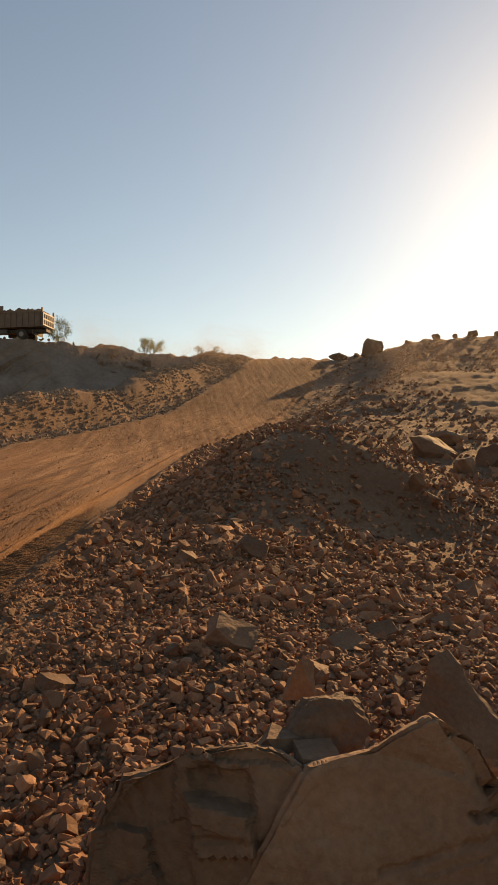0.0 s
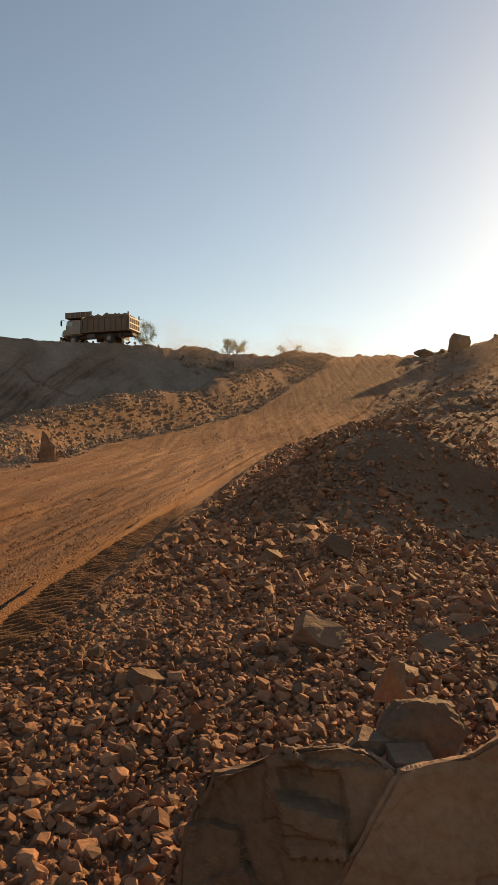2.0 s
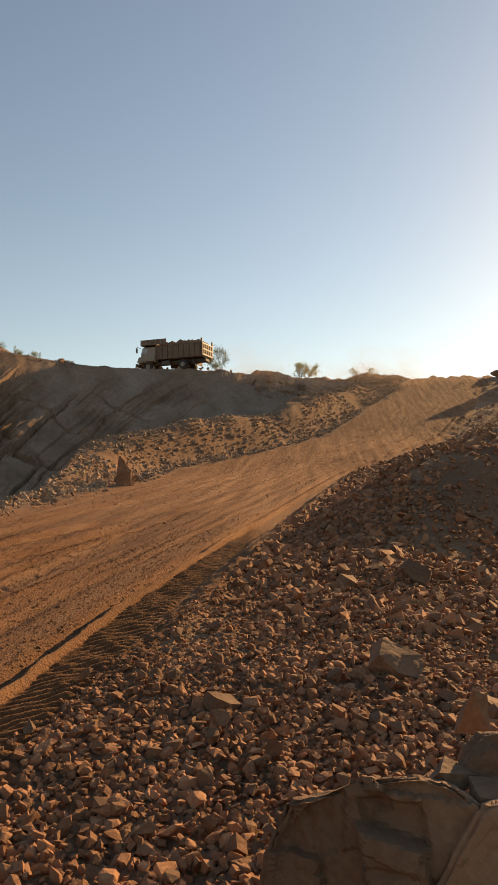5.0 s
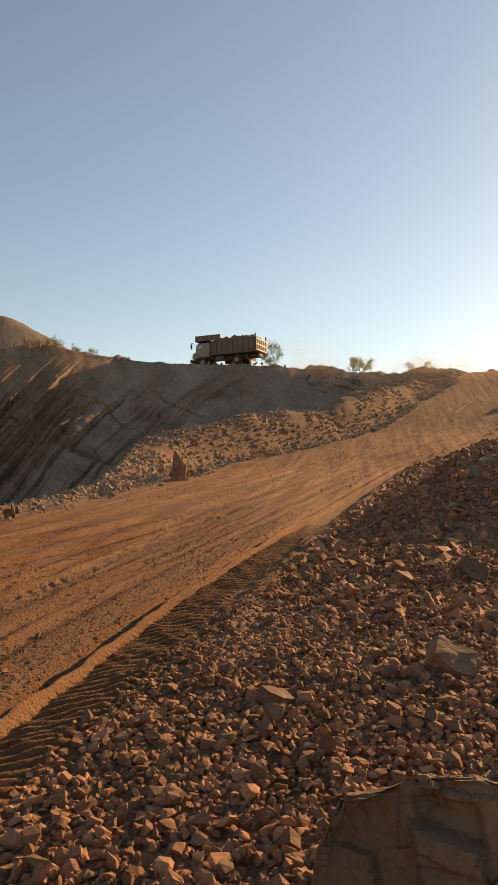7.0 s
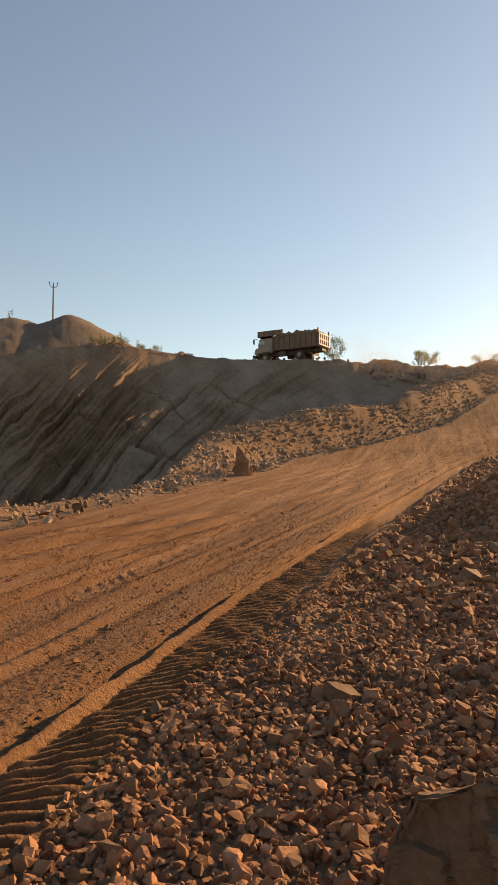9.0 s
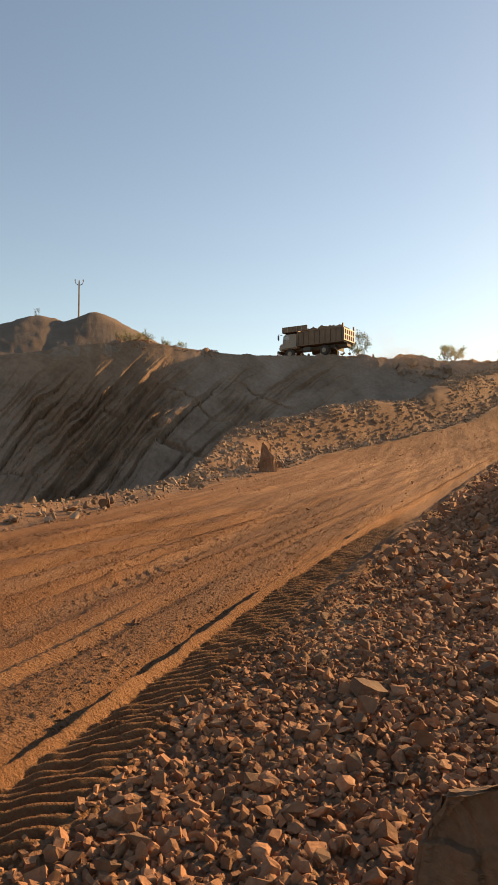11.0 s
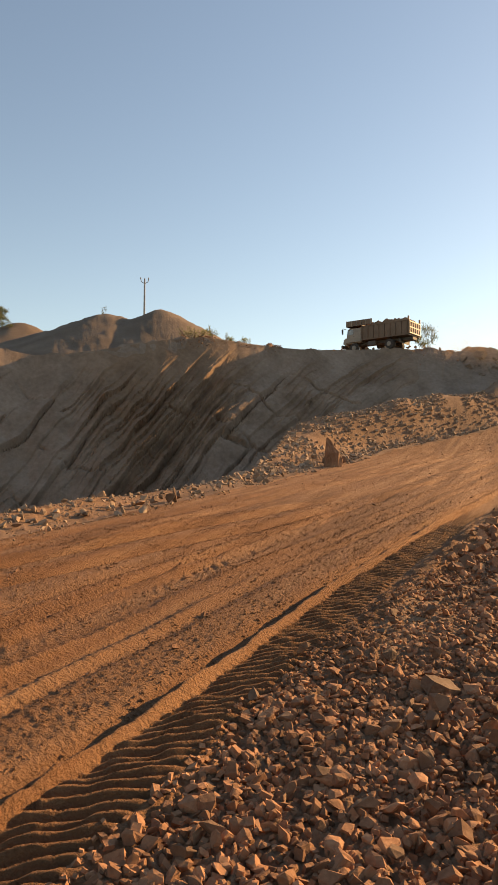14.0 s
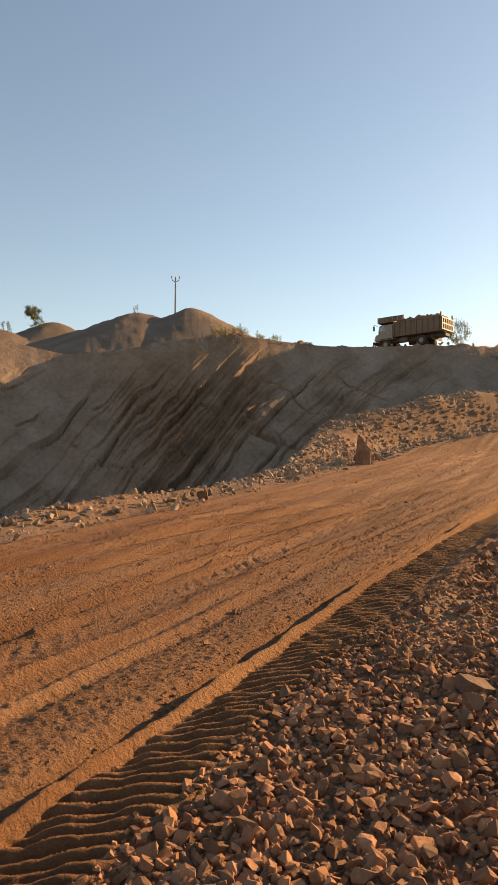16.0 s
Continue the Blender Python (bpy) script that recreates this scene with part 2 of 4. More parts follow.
def ruts(s, o, oR):
    """Wheel marks: a lugged tyre print along the right edge with a pushed-up ridge, older prints and ruts further in."""
    p = o - oR
    wob = 0.04 * fbm(s, 0 * s, 2.5, 3)
    p = p + wob
    lug = np.abs(((s + 0.8 * o) / 0.1 + 0.12 * fbm(s, o, 0.4, 2)) % 1 - 0.5) * 2
    band = smooth(-0.06, 0.02, p) * smooth(0.37, 0.33, p)
    z = band * (-0.04 + 0.066 * smooth(14.0, 8.0, s) * smooth(0.45, 0.72, lug) * (0.85 + 0.6 * fbm(s, o, 0.2, 3)))
    z = z + 0.078 * np.exp(-((p - 0.40) / 0.034) ** 2) * (1 + 0.5 * fbm(s, o, 0.3, 3))
    z = z - 0.075 * np.exp(-((p - 0.54) / 0.10) ** 2) * (0.95 + 0.4 * fbm(s, 0 * s, 4.0, 2))
    p2 = p - 1.75 + 0.14 * fbm(s + 50, 0 * s, 5.0, 3)
    lug2 = np.abs(((s - 1.1 * np.abs(p2 - 0.2)) / 0.2 + 0.5 * fbm(s, o, 0.5, 2)) % 1 - 0.5) * 2
    z = z + smooth(0, 0.06, p2) * smooth(0.42, 0.36, p2) * (-0.018 + 0.014 * smooth(0.1, 0.9, lug2) * (1 + 1.8 * fbm(s, o, 0.12, 3))) * smooth(11, 7, s) * smooth(-0.25, 0.2, fbm(s, o, 2.5, 3) + 0.1)
    z = z + 0.035 * np.exp(-((p2 + 0.07) / 0.05) ** 2) * (1 + 1.2 * fbm(s, o, 0.4, 3))
    z = z + 0.045 * np.exp(-((p2 - 0.5) / 0.08) ** 2) * (1 + 1.5 * fbm(s, o, 0.4, 3))
    p3 = p - 4.1 + 0.16 * (s - 9) + 0.15 * fbm(s + 90, 0 * s, 6.0, 3)
    z = z - 0.16 * (np.exp(-(p3 / 0.16) ** 2) + np.exp(-((p3 + 0.85) / 0.18) ** 2)) * smooth(17, 10, s) + 0.05 * np.exp(-((p3 - 0.33) / 0.14) ** 2) * smooth(17, 10, s)
    for off, dep, wd in ((2.35, 0.06, 0.10), (2.6, -0.04, 0.09), (2.95, 0.04, 0.10), (4.6, 0.07, 0.15), (5.3, 0.06, 0.14), (1.1, 0.03, 0.07), (1.25, -0.02, 0.05), (1.45, 0.03, 0.06)):
        z = z - dep * np.exp(-((p - off + 0.25 * fbm(s + 30 * off, 0 * s, 9.0, 3)) / wd) ** 2)
    return z


def relief(x, y):
    z, on_road, on_face = land(x, y)
    r, az = np.hypot(x, y), np.degrees(np.arctan2(-x, y))
    s, o = x * UX + y * UY, -x * UY + y * UX
    off = 1 - on_road
    seen = smooth(-32, -24, az) * smooth(64, 56, az)  # the trodden ground behind is left plainer
    bankish = smooth(0.2, 1.5, o - road_left(s)) * smooth(8.5, 6.5, o - road_left(s))
    z = z + off * (1 - 0.6 * bankish) * (0.10 * (fbm(x, y, 1.6, 3, 0.55) * (1 - seen) + fbm(x, y, 1.6, 5, 0.55) * seen) + smooth(20, 45, r) * (0.2 * fbm(x, y, 5.0, 4, 0.55) + 0.07 * fbm(x, y, 0.9, 3, 0.6))) * np.clip(r / 4, 0.5, 1)
    # broken clods on the road, worn flatter along the wheel lines
    z = z + on_road * (0.05 * fbm(x, y, 2.2, 3) + 0.010 * np.abs(fbm(x, y, 0.05, 3, 0.7)) * smooth(0.35, 0.6, o - road_right(s)) * (0.5 + smooth(-0.3, 0.3, fbm(x, y, 1.2, 2))))
    grain = 0.022 * smooth(9, 4, r) * fbm(x, y, 0.036, 2, 0.6) + 0.010 * smooth(3, 8, r) * smooth(24, 12, r) * fbm(x, y, 0.06, 2, 0.7) + 0.05 * smooth(12, 25, r) * fbm(x, y, 0.35, 2)
    grain = grain * seen
    pr = o - road_right(s)
    z = z + grain * (0.6 + 1.2 * off) * (1 - 0.7 * smooth(-0.1, 0, pr) * smooth(0.45, 0.38, pr))
    z = z + on_road * seen * ruts(s, o, road_right(s))
    # pushed-up earth beside the tyre print
    z = z + off * 0.1 * np.exp(-((pr + 0.3) / 0.17) ** 2) * smooth(4, 8, s) * smooth(45, 25, s) * (1 + 0.8 * fbm(s, o, 0.5, 3))
    rock = on_face * smooth(16, 27, az)
    inner = smooth(14, 19, az) * smooth(57, 54, az) * smooth(0.3, 2.0, rim_r(az) - r) * (o > road_left(s) + 6) * (r > 20)
    z = z - inner * 2.2 + (on_face - rock) * 0.45 * fbm(x, y, 5.0, 5, 0.6)
    # crumbling lip along the rim
    z = z + 0.7 * np.exp(-((r - rim_r(az) - 1.5) / 1.6) ** 2) * np.clip(fbm(az * 1.3, r * 0.2, 1.0, 4) + 0.15, 0, 1) * (z > 8) * (1 - smooth(13, 15, az) * smooth(24, 22, az))
    return z, on_road, on_face


def height(x, y):
    return float(relief(np.array([x]), np.array([y]))[0][0])


# ---- the ground, one sheet on rings round the middle of the place ----
def rings():
    r = [0.02, 0.15, 0.4, 0.7, 1.0]
    for limit, grow, add in ((6, 1.0042, 0), (38, 1.009, 0), (64, 1.010, 0), (130, 1.016, 0), (4000, 1.12, 0)):
        while r[-1] < limit:
            r.append(r[-1] * grow + add)
    az = np.concatenate([np.arange(-24, 56, 0.17), np.arange(56, 336, 3.0)])
    return np.array(r), np.radians(az)


RR, AZ = rings()
gx, gy = -np.outer(RR, np.sin(AZ)), np.outer(RR, np.cos(AZ))
gz, g_road, g_face = relief(gx, gy)
nr, na = gx.shape
idx = np.arange(nr * na).reshape(nr, na)
quads = np.stack([idx[:-1], np.roll(idx, -1, 1)[:-1], np.roll(idx, -1, 1)[1:], idx[1:]], -1).reshape(-1, 4)
verts = np.stack([gx, gy, gz], -1).reshape(-1, 3)
g_s, g_o = gx * UX + gy * UY, -gx * UY + gy * UX
g_berm = (g_o < road_right(g_s)) & (g_o > road_right(g_s) - 0.2 - 0.55 * smooth(4, 9, g_s) - 0.25 * fbm(gx, gy, 0.7, 3)) & (g_s > 2) & (g_s < 60)
g_road = np.maximum(g_road, g_berm)
q_road, q_face = g_road.reshape(-1)[quads].mean(1) > 0.5, g_face.reshape(-1)[quads].mean(1) > 0.5


def sheet(name, pick, mat, label, category, soft=True):
    used, inv = np.unique(quads[pick], return_inverse=True)
    me = bpy.data.meshes.new(name)
    q = inv.reshape(-1, 4)
    me.vertices.add(len(used))
    me.vertices.foreach_set("co", verts[used].ravel())
    me.loops.add(q.size)
    me.loops.foreach_set("vertex_index", q.ravel())
    me.polygons.add(len(q))
    me.polygons.foreach_set("loop_start", np.arange(0, q.size, 4))
    me.polygons.foreach_set("use_smooth", np.full(len(q), soft))
    me.update(calc_edges=True)
    me.materials.append(mat)
    return tagged(new(name, me), label, category, kind="structure")


# the wheel print along the near edge is a finer strip of the same surface
STRIP = (1.6, 13.0, -0.10, 0.80)
g_p = g_o - road_right(g_s)
in_strip = (g_s > STRIP[0] + 0.05) & (g_s < STRIP[1] - 0.2) & (g_p > STRIP[2] + 0.04) & (g_p < STRIP[3] - 0.04)
q_strip = in_strip.reshape(-1)[quads].all(1)
q_road &= ~q_strip


def print_strip():
    s = STRIP[0] + (STRIP[1] - STRIP[0]) * np.linspace(0, 1, 760) ** 1.25
    p = np.linspace(STRIP[2], STRIP[3], 62)
    S, Q = np.meshgrid(s, p, indexing="ij")
    o = road_right(S) + Q
    x, y = S * UX - o * UY, S * UY + o * UX
    z = relief(x, y)[0] - 0.012 * np.maximum(smooth(0.04, 0.0, Q - STRIP[2]), smooth(0.04, 0.0, STRIP[3] - Q))
    n, m = S.shape
    i = np.arange(n * m).reshape(n, m)
    q = np.stack([i[:-1, :-1], i[1:, :-1], i[1:, 1:], i[:-1, 1:]], -1).reshape(-1, 4)[:, ::-1]
    me = bpy.data.meshes.new("wheel_track")
    me.vertices.add(n * m)
    me.vertices.foreach_set("co", np.stack([x, y, z], -1).ravel())
    me.loops.add(q.size)
    me.loops.foreach_set("vertex_index", q.ravel())
    me.polygons.add(len(q))
    me.polygons.foreach_set("loop_start", np.arange(0, q.size, 4))
    me.polygons.foreach_set("use_smooth", np.ones(len(q), bool))
    me.update(calc_edges=True)
    me.materials.append(ROAD)
    return tagged(new("wheel_track", me), "lugged tyre print pressed into the red earth along the road edge", "wheel track", kind="structure")


print_strip()
sheet("road", q_road, ROAD, "packed reddish earth haul road with wheel ruts climbing to the crest", "road")
sheet("pit_slope", q_face & ~q_road, FACE, "dusty grey pit slope of earth and fallen rock", "slope", False)
centre = verts[quads].mean(1)
c_az = np.degrees(np.arctan2(-centre[:, 0], centre[:, 1]))
c_r = np.hypot(centre[:, 0], centre[:, 1])
q_hill = (c_r > 72) & (c_r < 135) & (c_az > 29) & (c_az < 58) & ~q_road & ~q_face
sheet("spoil_hill", q_hill, SPOIL, "grey-brown hills of quarry spoil above the rock face", "hill")
sheet("ground", ~q_face & ~q_road & ~q_hill & ~q_strip, EARTH, "brown stony waste ground with banks and a rubble heap", "ground")


def face_sheet():
    """The rock face, a sheet of its own with beds standing out from it."""
    az = np.arange(13.5, 57.5, 0.09)
    k = np.concatenate([[-2.2, -1.6, -1.0], np.arange(-0.6, 19.5, 0.085)])
    A, K = np.meshgrid(az, k)
    R = rim_r(A)
    r = R - K
    x, y = -r * np.sin(np.radians(A)), r * np.cos(np.radians(A))
    z = np.maximum(land(x, y)[0], -15.8)
    steep = np.interp(A, [-10, 10, 22, 32, 45, 180], [0.65, 0.75, 1.15, 1.6, 1.7, 1.7])
    tilt = np.arctan(steep)
    a, v = np.radians(A) * 56, K / np.cos(tilt)
    edge = np.minimum.reduce([smooth(13.5, 21, A), smooth(57.5, 55, A), smooth(0.2, 4.0, K)])
    bed, broken = beds(a, v)
    out = edge * (1.15 * bed + 0.3) + (0.17 + 0.2 * broken) * fbm(a, v, 1.4, 5, 0.62) * edge - 0.5 * (1 - smooth(13.5, 17, A)) - 0.6 * smooth(-0.6, -2.2, K)
    e_x, e_y = -np.sin(np.radians(A)), np.cos(np.radians(A))
    x, y, z = x - e_x * np.sin(tilt) * out, y - e_y * np.sin(tilt) * out, z + np.cos(tilt) * out
    n, m = A.shape
    i = np.arange(n * m).reshape(n, m)
    q = np.stack([i[:-1, :-1], i[1:, :-1], i[1:, 1:], i[:-1, 1:]], -1).reshape(-1, 4)
    me = bpy.data.meshes.new("rock_face")
    me.vertices.add(n * m)
    me.vertices.foreach_set("co", np.stack([x, y, z], -1).ravel())
    me.loops.add(q.size)
    me.loops.foreach_set("vertex_index", q.ravel())
    me.polygons.add(len(q))
    me.polygons.foreach_set("loop_start", np.arange(0, q.size, 4))
    me.polygons.foreach_set("use_smooth", np.zeros(len(q), bool))
    me.update(calc_edges=True)
    layer = me.attributes.new("broken", "FLOAT", "POINT")
    layer.data.foreach_set("value", (0.85 * broken).ravel().astype(np.float32))
    me.materials.append(WALL)
    return tagged(new("rock_face", me), "dusty grey quarry face of slanting broken rock beds", "rock face", kind="structure")


face_sheet()


# ---- helpers for things ----
def part(name, bm, mat, parent=None, label="", smooth_faces=False):
    me = bpy.data.meshes.new(name)
    bmesh.ops.recalc_face_normals(bm, faces=bm.faces[:])
    for f in bm.faces:
        f.smooth = smooth_faces
    bm.to_mesh(me)
    bm.free()
    me.materials.append(mat)
    ob = new(name, me)
    if parent:
        ob.parent = parent
    if label:
        ob["label"] = label
    return ob


def hull(rng, n=14, size=(1, 0.8, 0.6), cut=3):
    """A broken stone: the hull of random points, with some flat cleaved sides."""
    bm = bmesh.new()
    pts = rng.normal(size=(n, 3))
    pts /= np.linalg.norm(pts, axis=1)[:, None]
    pts *= rng.uniform(0.8, 1.0, (n, 1))
    for _ in range(cut):
        d = rng.normal(size=3)
        d /= np.linalg.norm(d)
        over = np.maximum(pts @ d - rng.uniform(0.3, 0.55), 0)
        pts -= over[:, None] * d
    for p in pts * np.array(size) * 0.5:
        bm.verts.new(p)
    bmesh.ops.convex_hull(bm, input=bm.verts[:])
    bmesh.ops.delete(bm, geom=[v for v in bm.verts if not v.link_faces], context="VERTS")
    return bm


def block(rng, size, n=18, grit=0.05, levels=3):
    """A larger rough stone: a hull with worn edges, subdivided and roughened."""
    bm = hull(rng, n, size, 5)
    bmesh.ops.dissolve_limit(bm, angle_limit=radians(14), verts=bm.verts[:], edges=bm.edges[:])
    bmesh.ops.bevel(bm, geom=bm.edges[:], offset=0.005 * max(size), segments=1, affect="EDGES")
    bmesh.ops.triangulate(bm, faces=bm.faces[:])
    for _ in range(levels):
        long = [ed for ed in bm.edges if ed.calc_length() > 0.08 * max(size)]
        bmesh.ops.subdivide_edges(bm, edges=long, cuts=1)
        bmesh.ops.triangulate(bm, faces=bm.faces[:])
    off = Vector(rng.uniform(0, 50, 3))
    bm.normal_update()
    k = max(size)
    for v in bm.verts:
        q = v.co / k * 3 + off
        v.co += v.normal * k * grit * (noise.fractal(q, 1.0, 2.0, 4) + 0.5 * abs(noise.noise(q * 2.7)))
    return bm


def box(bm, cx, cy, cz, lx, ly, lz, turn=None):
    m = Matrix.Translation((cx, cy, cz)) @ (turn or Matrix()) @ Matrix.Diagonal((lx, ly, lz, 1))
    return bmesh.ops.create_cube(bm, size=1, matrix=m)["verts"]


def solid(lx, ly, lz, at, bevel=0.02, turn=None):
    bm = bmesh.new()
    box(bm, *at, lx, ly, lz, turn)
    if bevel:
        bmesh.ops.bevel(bm, geom=bm.edges[:], offset=bevel, segments=2, affect="EDGES")
    return bm


def tube(bm, a, b, ra, rb, sides=6):
    a, b = Vector(a), Vector(b)
    d = b - a
    m = Matrix.Translation((a + b) / 2) @ d.to_track_quat("Z", "Y").to_matrix().to_4x4()
    bmesh.ops.create_cone(bm, cap_ends=True, segments=sides, radius1=ra, radius2=rb, depth=d.length, matrix=m)


def polar(az, r):
    return -r * math.sin(radians(az)), r * math.cos(radians(az))


# ---- loose stones, in their thousands ----
TEMPLATES = []
_trng = np.random.RandomState(5)
for k in range(18):
    tb = hull(_trng, _trng.randint(13, 19), (1.0, _trng.uniform(0.6, 0.95), _trng.uniform(0.45, 0.85)), 4)
    bmesh.ops.recalc_face_normals(tb, faces=tb.faces[:])
    tb.verts.index_update()
    TEMPLATES.append((np.array([v.co[:] for v in tb.verts]), np.array([[v.index for v in f.verts] for f in tb.faces])))
    tb.free()


ROUND = []
for k in range(16):
    tb = hull(_trng, _trng.randint(19, 25), (1.0, _trng.uniform(0.6, 0.95), _trng.uniform(0.45, 0.85)), 2)
    bmesh.ops.recalc_face_normals(tb, faces=tb.faces[:])
    tb.verts.index_update()
    ROUND.append((np.array([v.co[:] for v in tb.verts]), np.array([[v.index for v in f.verts] for f in tb.faces])))
    tb.free()
LIGHT = []
for k in range(8):
    c8 = np.array([(x, y, z) for x in (-1, 1) for y in (-1, 1) for z in (-1, 1)], float) * np.array([0.42, 0.34, 0.27]) + _trng.uniform(-0.11, 0.11, (8, 3))
    LIGHT.append((c8, np.array([(0, 1, 3), (0, 3, 2), (4, 6, 7), (4, 7, 5), (0, 4, 5), (0, 5, 1), (2, 3, 7), (2, 7, 6), (0, 2, 6), (0, 6, 4), (1, 5, 7), (1, 7, 3)])))


def turns(q):
    w, x, y, z = (q / np.linalg.norm(q, axis=1)[:, None]).T
    return np.stack([1 - 2 * (y * y + z * z), 2 * (x * y - z * w), 2 * (x * z + y * w), 2 * (x * y + z * w), 1 - 2 * (x * x + z * z),
                     2 * (y * z - x * w), 2 * (x * z - y * w), 2 * (y * z + x * w), 1 - 2 * (x * x + y * y)], -1).reshape(-1, 3, 3)


def scatter(name, px, py, size, mat, label, category, seed, sink=0.1, flat=0.35, shapes=TEMPLATES):
    """Many stones in one mesh, lying on the ground at the given places."""
    rg = np.random.RandomState(seed)
    n = len(px)
    pz = relief(px, py)[0]
    kind = rg.randint(0, len(shapes), n)
    q = rg.normal(size=(n, 4)) * np.array([1, flat, flat, 1])
    rot = turns(q)
    stretch = rg.uniform(0.85, 1.5, (n, 3)) * size[:, None]
    vs, fs, base = [], [], 0
    for k, (tv, tf) in enumerate(shapes):
        w = np.where(kind == k)[0]
        if not len(w):
            continue
        co = np.einsum("nij,nvj->nvi", rot[w], tv[None] * stretch[w][:, None, :])
        co += np.stack([px[w], py[w], pz[w] + sink * size[w]], -1)[:, None, :]
        vs.append(co.reshape(-1, 3))
        fs.append((tf[None] + (np.arange(len(w)) * len(tv))[:, None, None] + base).reshape(-1, 3))
        base += len(w) * len(tv)
    v, f = np.concatenate(vs), np.concatenate(fs)
    me = bpy.data.meshes.new(name)
    me.vertices.add(len(v))
    me.vertices.foreach_set("co", v.ravel())
    me.loops.add(f.size)
    me.loops.foreach_set("vertex_index", f.ravel())
    me.polygons.add(len(f))
    me.polygons.foreach_set("loop_start", np.arange(0, f.size, 3))
    me.polygons.foreach_set("use_smooth", np.zeros(len(f), bool))
    me.update(calc_edges=True)
    me.materials.append(mat)
    return tagged(new(name, me), label, category, kind="stuff")


def sector(rg, n, r0, r1, a0, a1, power=1.0):
    """Random places in a ring sector, thinning outwards with a higher power."""
    u = rg.rand(n)
    r = (r0 ** (2 - power) + u * (r1 ** (2 - power) - r0 ** (2 - power))) ** (1 / (2 - power)) if power != 2 else r0 * (r1 / r0) ** u
    a = np.radians(rg.uniform(a0, a1, n))
    return -r * np.sin(a), r * np.cos(a)


def across(x, y):
    s, o = x * UX + y * UY, -x * UY + y * UX
    return s, o - road_left(s), road_right(s) - o, o


def dirt_patch(x, y):
    """The earthy hollow in the side of the heap, where few stones lie."""
    return np.exp(-(((x - 1.85) / 1.1) ** 2 + ((y - 11.4) / 1.7) ** 2))


rg = np.random.RandomState(21)
for nm, count, r0, r1, pw, lo, hi, edge, lab in (
        ("rubble", 20500, 1.6, 8.0, 1.0, 0.04, 0.11, 0.02, "angular broken sandstone rubble covering the roadside"),
        ("gravel", 32000, 2.0, 8.5, 1.1, 0.02, 0.045, -0.08, "small sandstone chips between the larger stones"),
        ("heap_rubble", 18000, 6.0, 19.0, 1.2, 0.065, 0.21, 0.05, "angular broken stones on the rubble heap"),
        ("heap_gravel", 14000, 7.0, 15.0, 1.3, 0.035, 0.07, 0.0, "small stone chips on the rubble heap")):
    x, y = sector(rg, count, r0, r1, -40, 64, pw)
    s, eL, eR, o = across(x, y)
    size = lo * (hi / lo) ** (rg.rand(count) ** 2.0) * np.where(rg.rand(count) < 0.04, 1.5, 1.0)
    loose = fbm(x, y, 1.3, 3) + 0.5
    ok = (eR > edge + 0.06 + 0.45 * smooth(5, 8.5, s) * rg.rand(count) ** 0.4 + 0.4 * size + 0.10 * value_noise(s * 3, o)) & (rg.rand(count) > 0.72 * dirt_patch(x, y)) & (np.hypot(x, y) > 1.5)
    # towards the road edge higher up the stones get finer
    fine = smooth(1.5, 0.1, eR) * smooth(3.5, 5.5, s)
    size = size * (1 - 0.5 * fine)
    ok &= rg.rand(count) > 0.35 * (loose < 0.3)
    x, y, size = x[ok], y[ok], size[ok]
    scatter(nm, x, y, size, STONE, lab, "rubble", 31 + count % 7, 0.18, shapes=LIGHT if "gravel" in nm else ROUND if nm == "rubble" else TEMPLATES)

# the bank along the far side of the road, and the stony verge that runs on from it
NB = 16000
u, v = rg.uniform(16, 80, NB), rg.rand(NB)
o = road_left(u) + 0.3 + 6.5 * v ** 1.15
x, y = u * UX - o * UY, u * UY + o * UX
size = 0.045 * (4.0 ** (rg.rand(NB) ** 2.5))
ok = (rg.rand(NB) < smooth(15, 24, u)) & (fbm(u, o, 2.5, 3) > -0.3)
scatter("bank_rubble", x[ok], y[ok], size[ok], PALE_STONE, "pale broken stones strewn over the roadside bank", "rubble", 61, 0.2, 0.7, shapes=LIGHT)
u, v = rg.uniform(-4, 32, 4200), rg.rand(4200)
o = road_left(u) - 0.35 + 1.9 * v ** 0.9
x, y = u * UX - o * UY, u * UY + o * UX
size = 0.04 * (5.5 ** (rg.rand(4200) ** 2.8))
ok = rg.rand(4200) < 0.35 + 0.65 * smooth(0.2, 0.8, v)
scatter("verge_rubble", x[ok], y[ok], size[ok], PALE_STONE, "pale broken stones along the far verge of the road", "rubble", 62, 0.2, 0.7)
x, y = sector(rg, 9000, 14, 78, -25, 4, 1.0)
s, eL, eR, o = across(x, y)
size = 0.06 * (5.0 ** (rg.rand(9000) ** 2.8))
ok = (eR > 0.8) & (fbm(x, y, 7.0, 3) > -0.25)
scatter("waste_rubble", x[ok], y[ok], size[ok], STONE, "dusty stones strewn over the rising waste ground", "rubble", 63, 0.1, 0.7, shapes=LIGHT)
x, y = sector(rg, 4200, 44, 73, 2, 34, 0.5)
s, eL, eR, o = across(x, y)
size = 0.15 * (7.0 ** (rg.rand(4200) ** 2.6))
ok = (eL > 8) & (fbm(x, y, 8.0, 3) > 0.0) & (np.hypot(x, y) < rim_r(np.degrees(np.arctan2(-x, y))))
scatter("slope_rubble", x[ok], y[ok], size[ok], FACE, "grey fallen rock debris on the pit slope", "rubble", 64, 0.1, 0.7, shapes=LIGHT)
x, y = sector(rg, 1500, 52, 80, 0, 36, 0.5)
az = np.degrees(np.arctan2(-x, y))
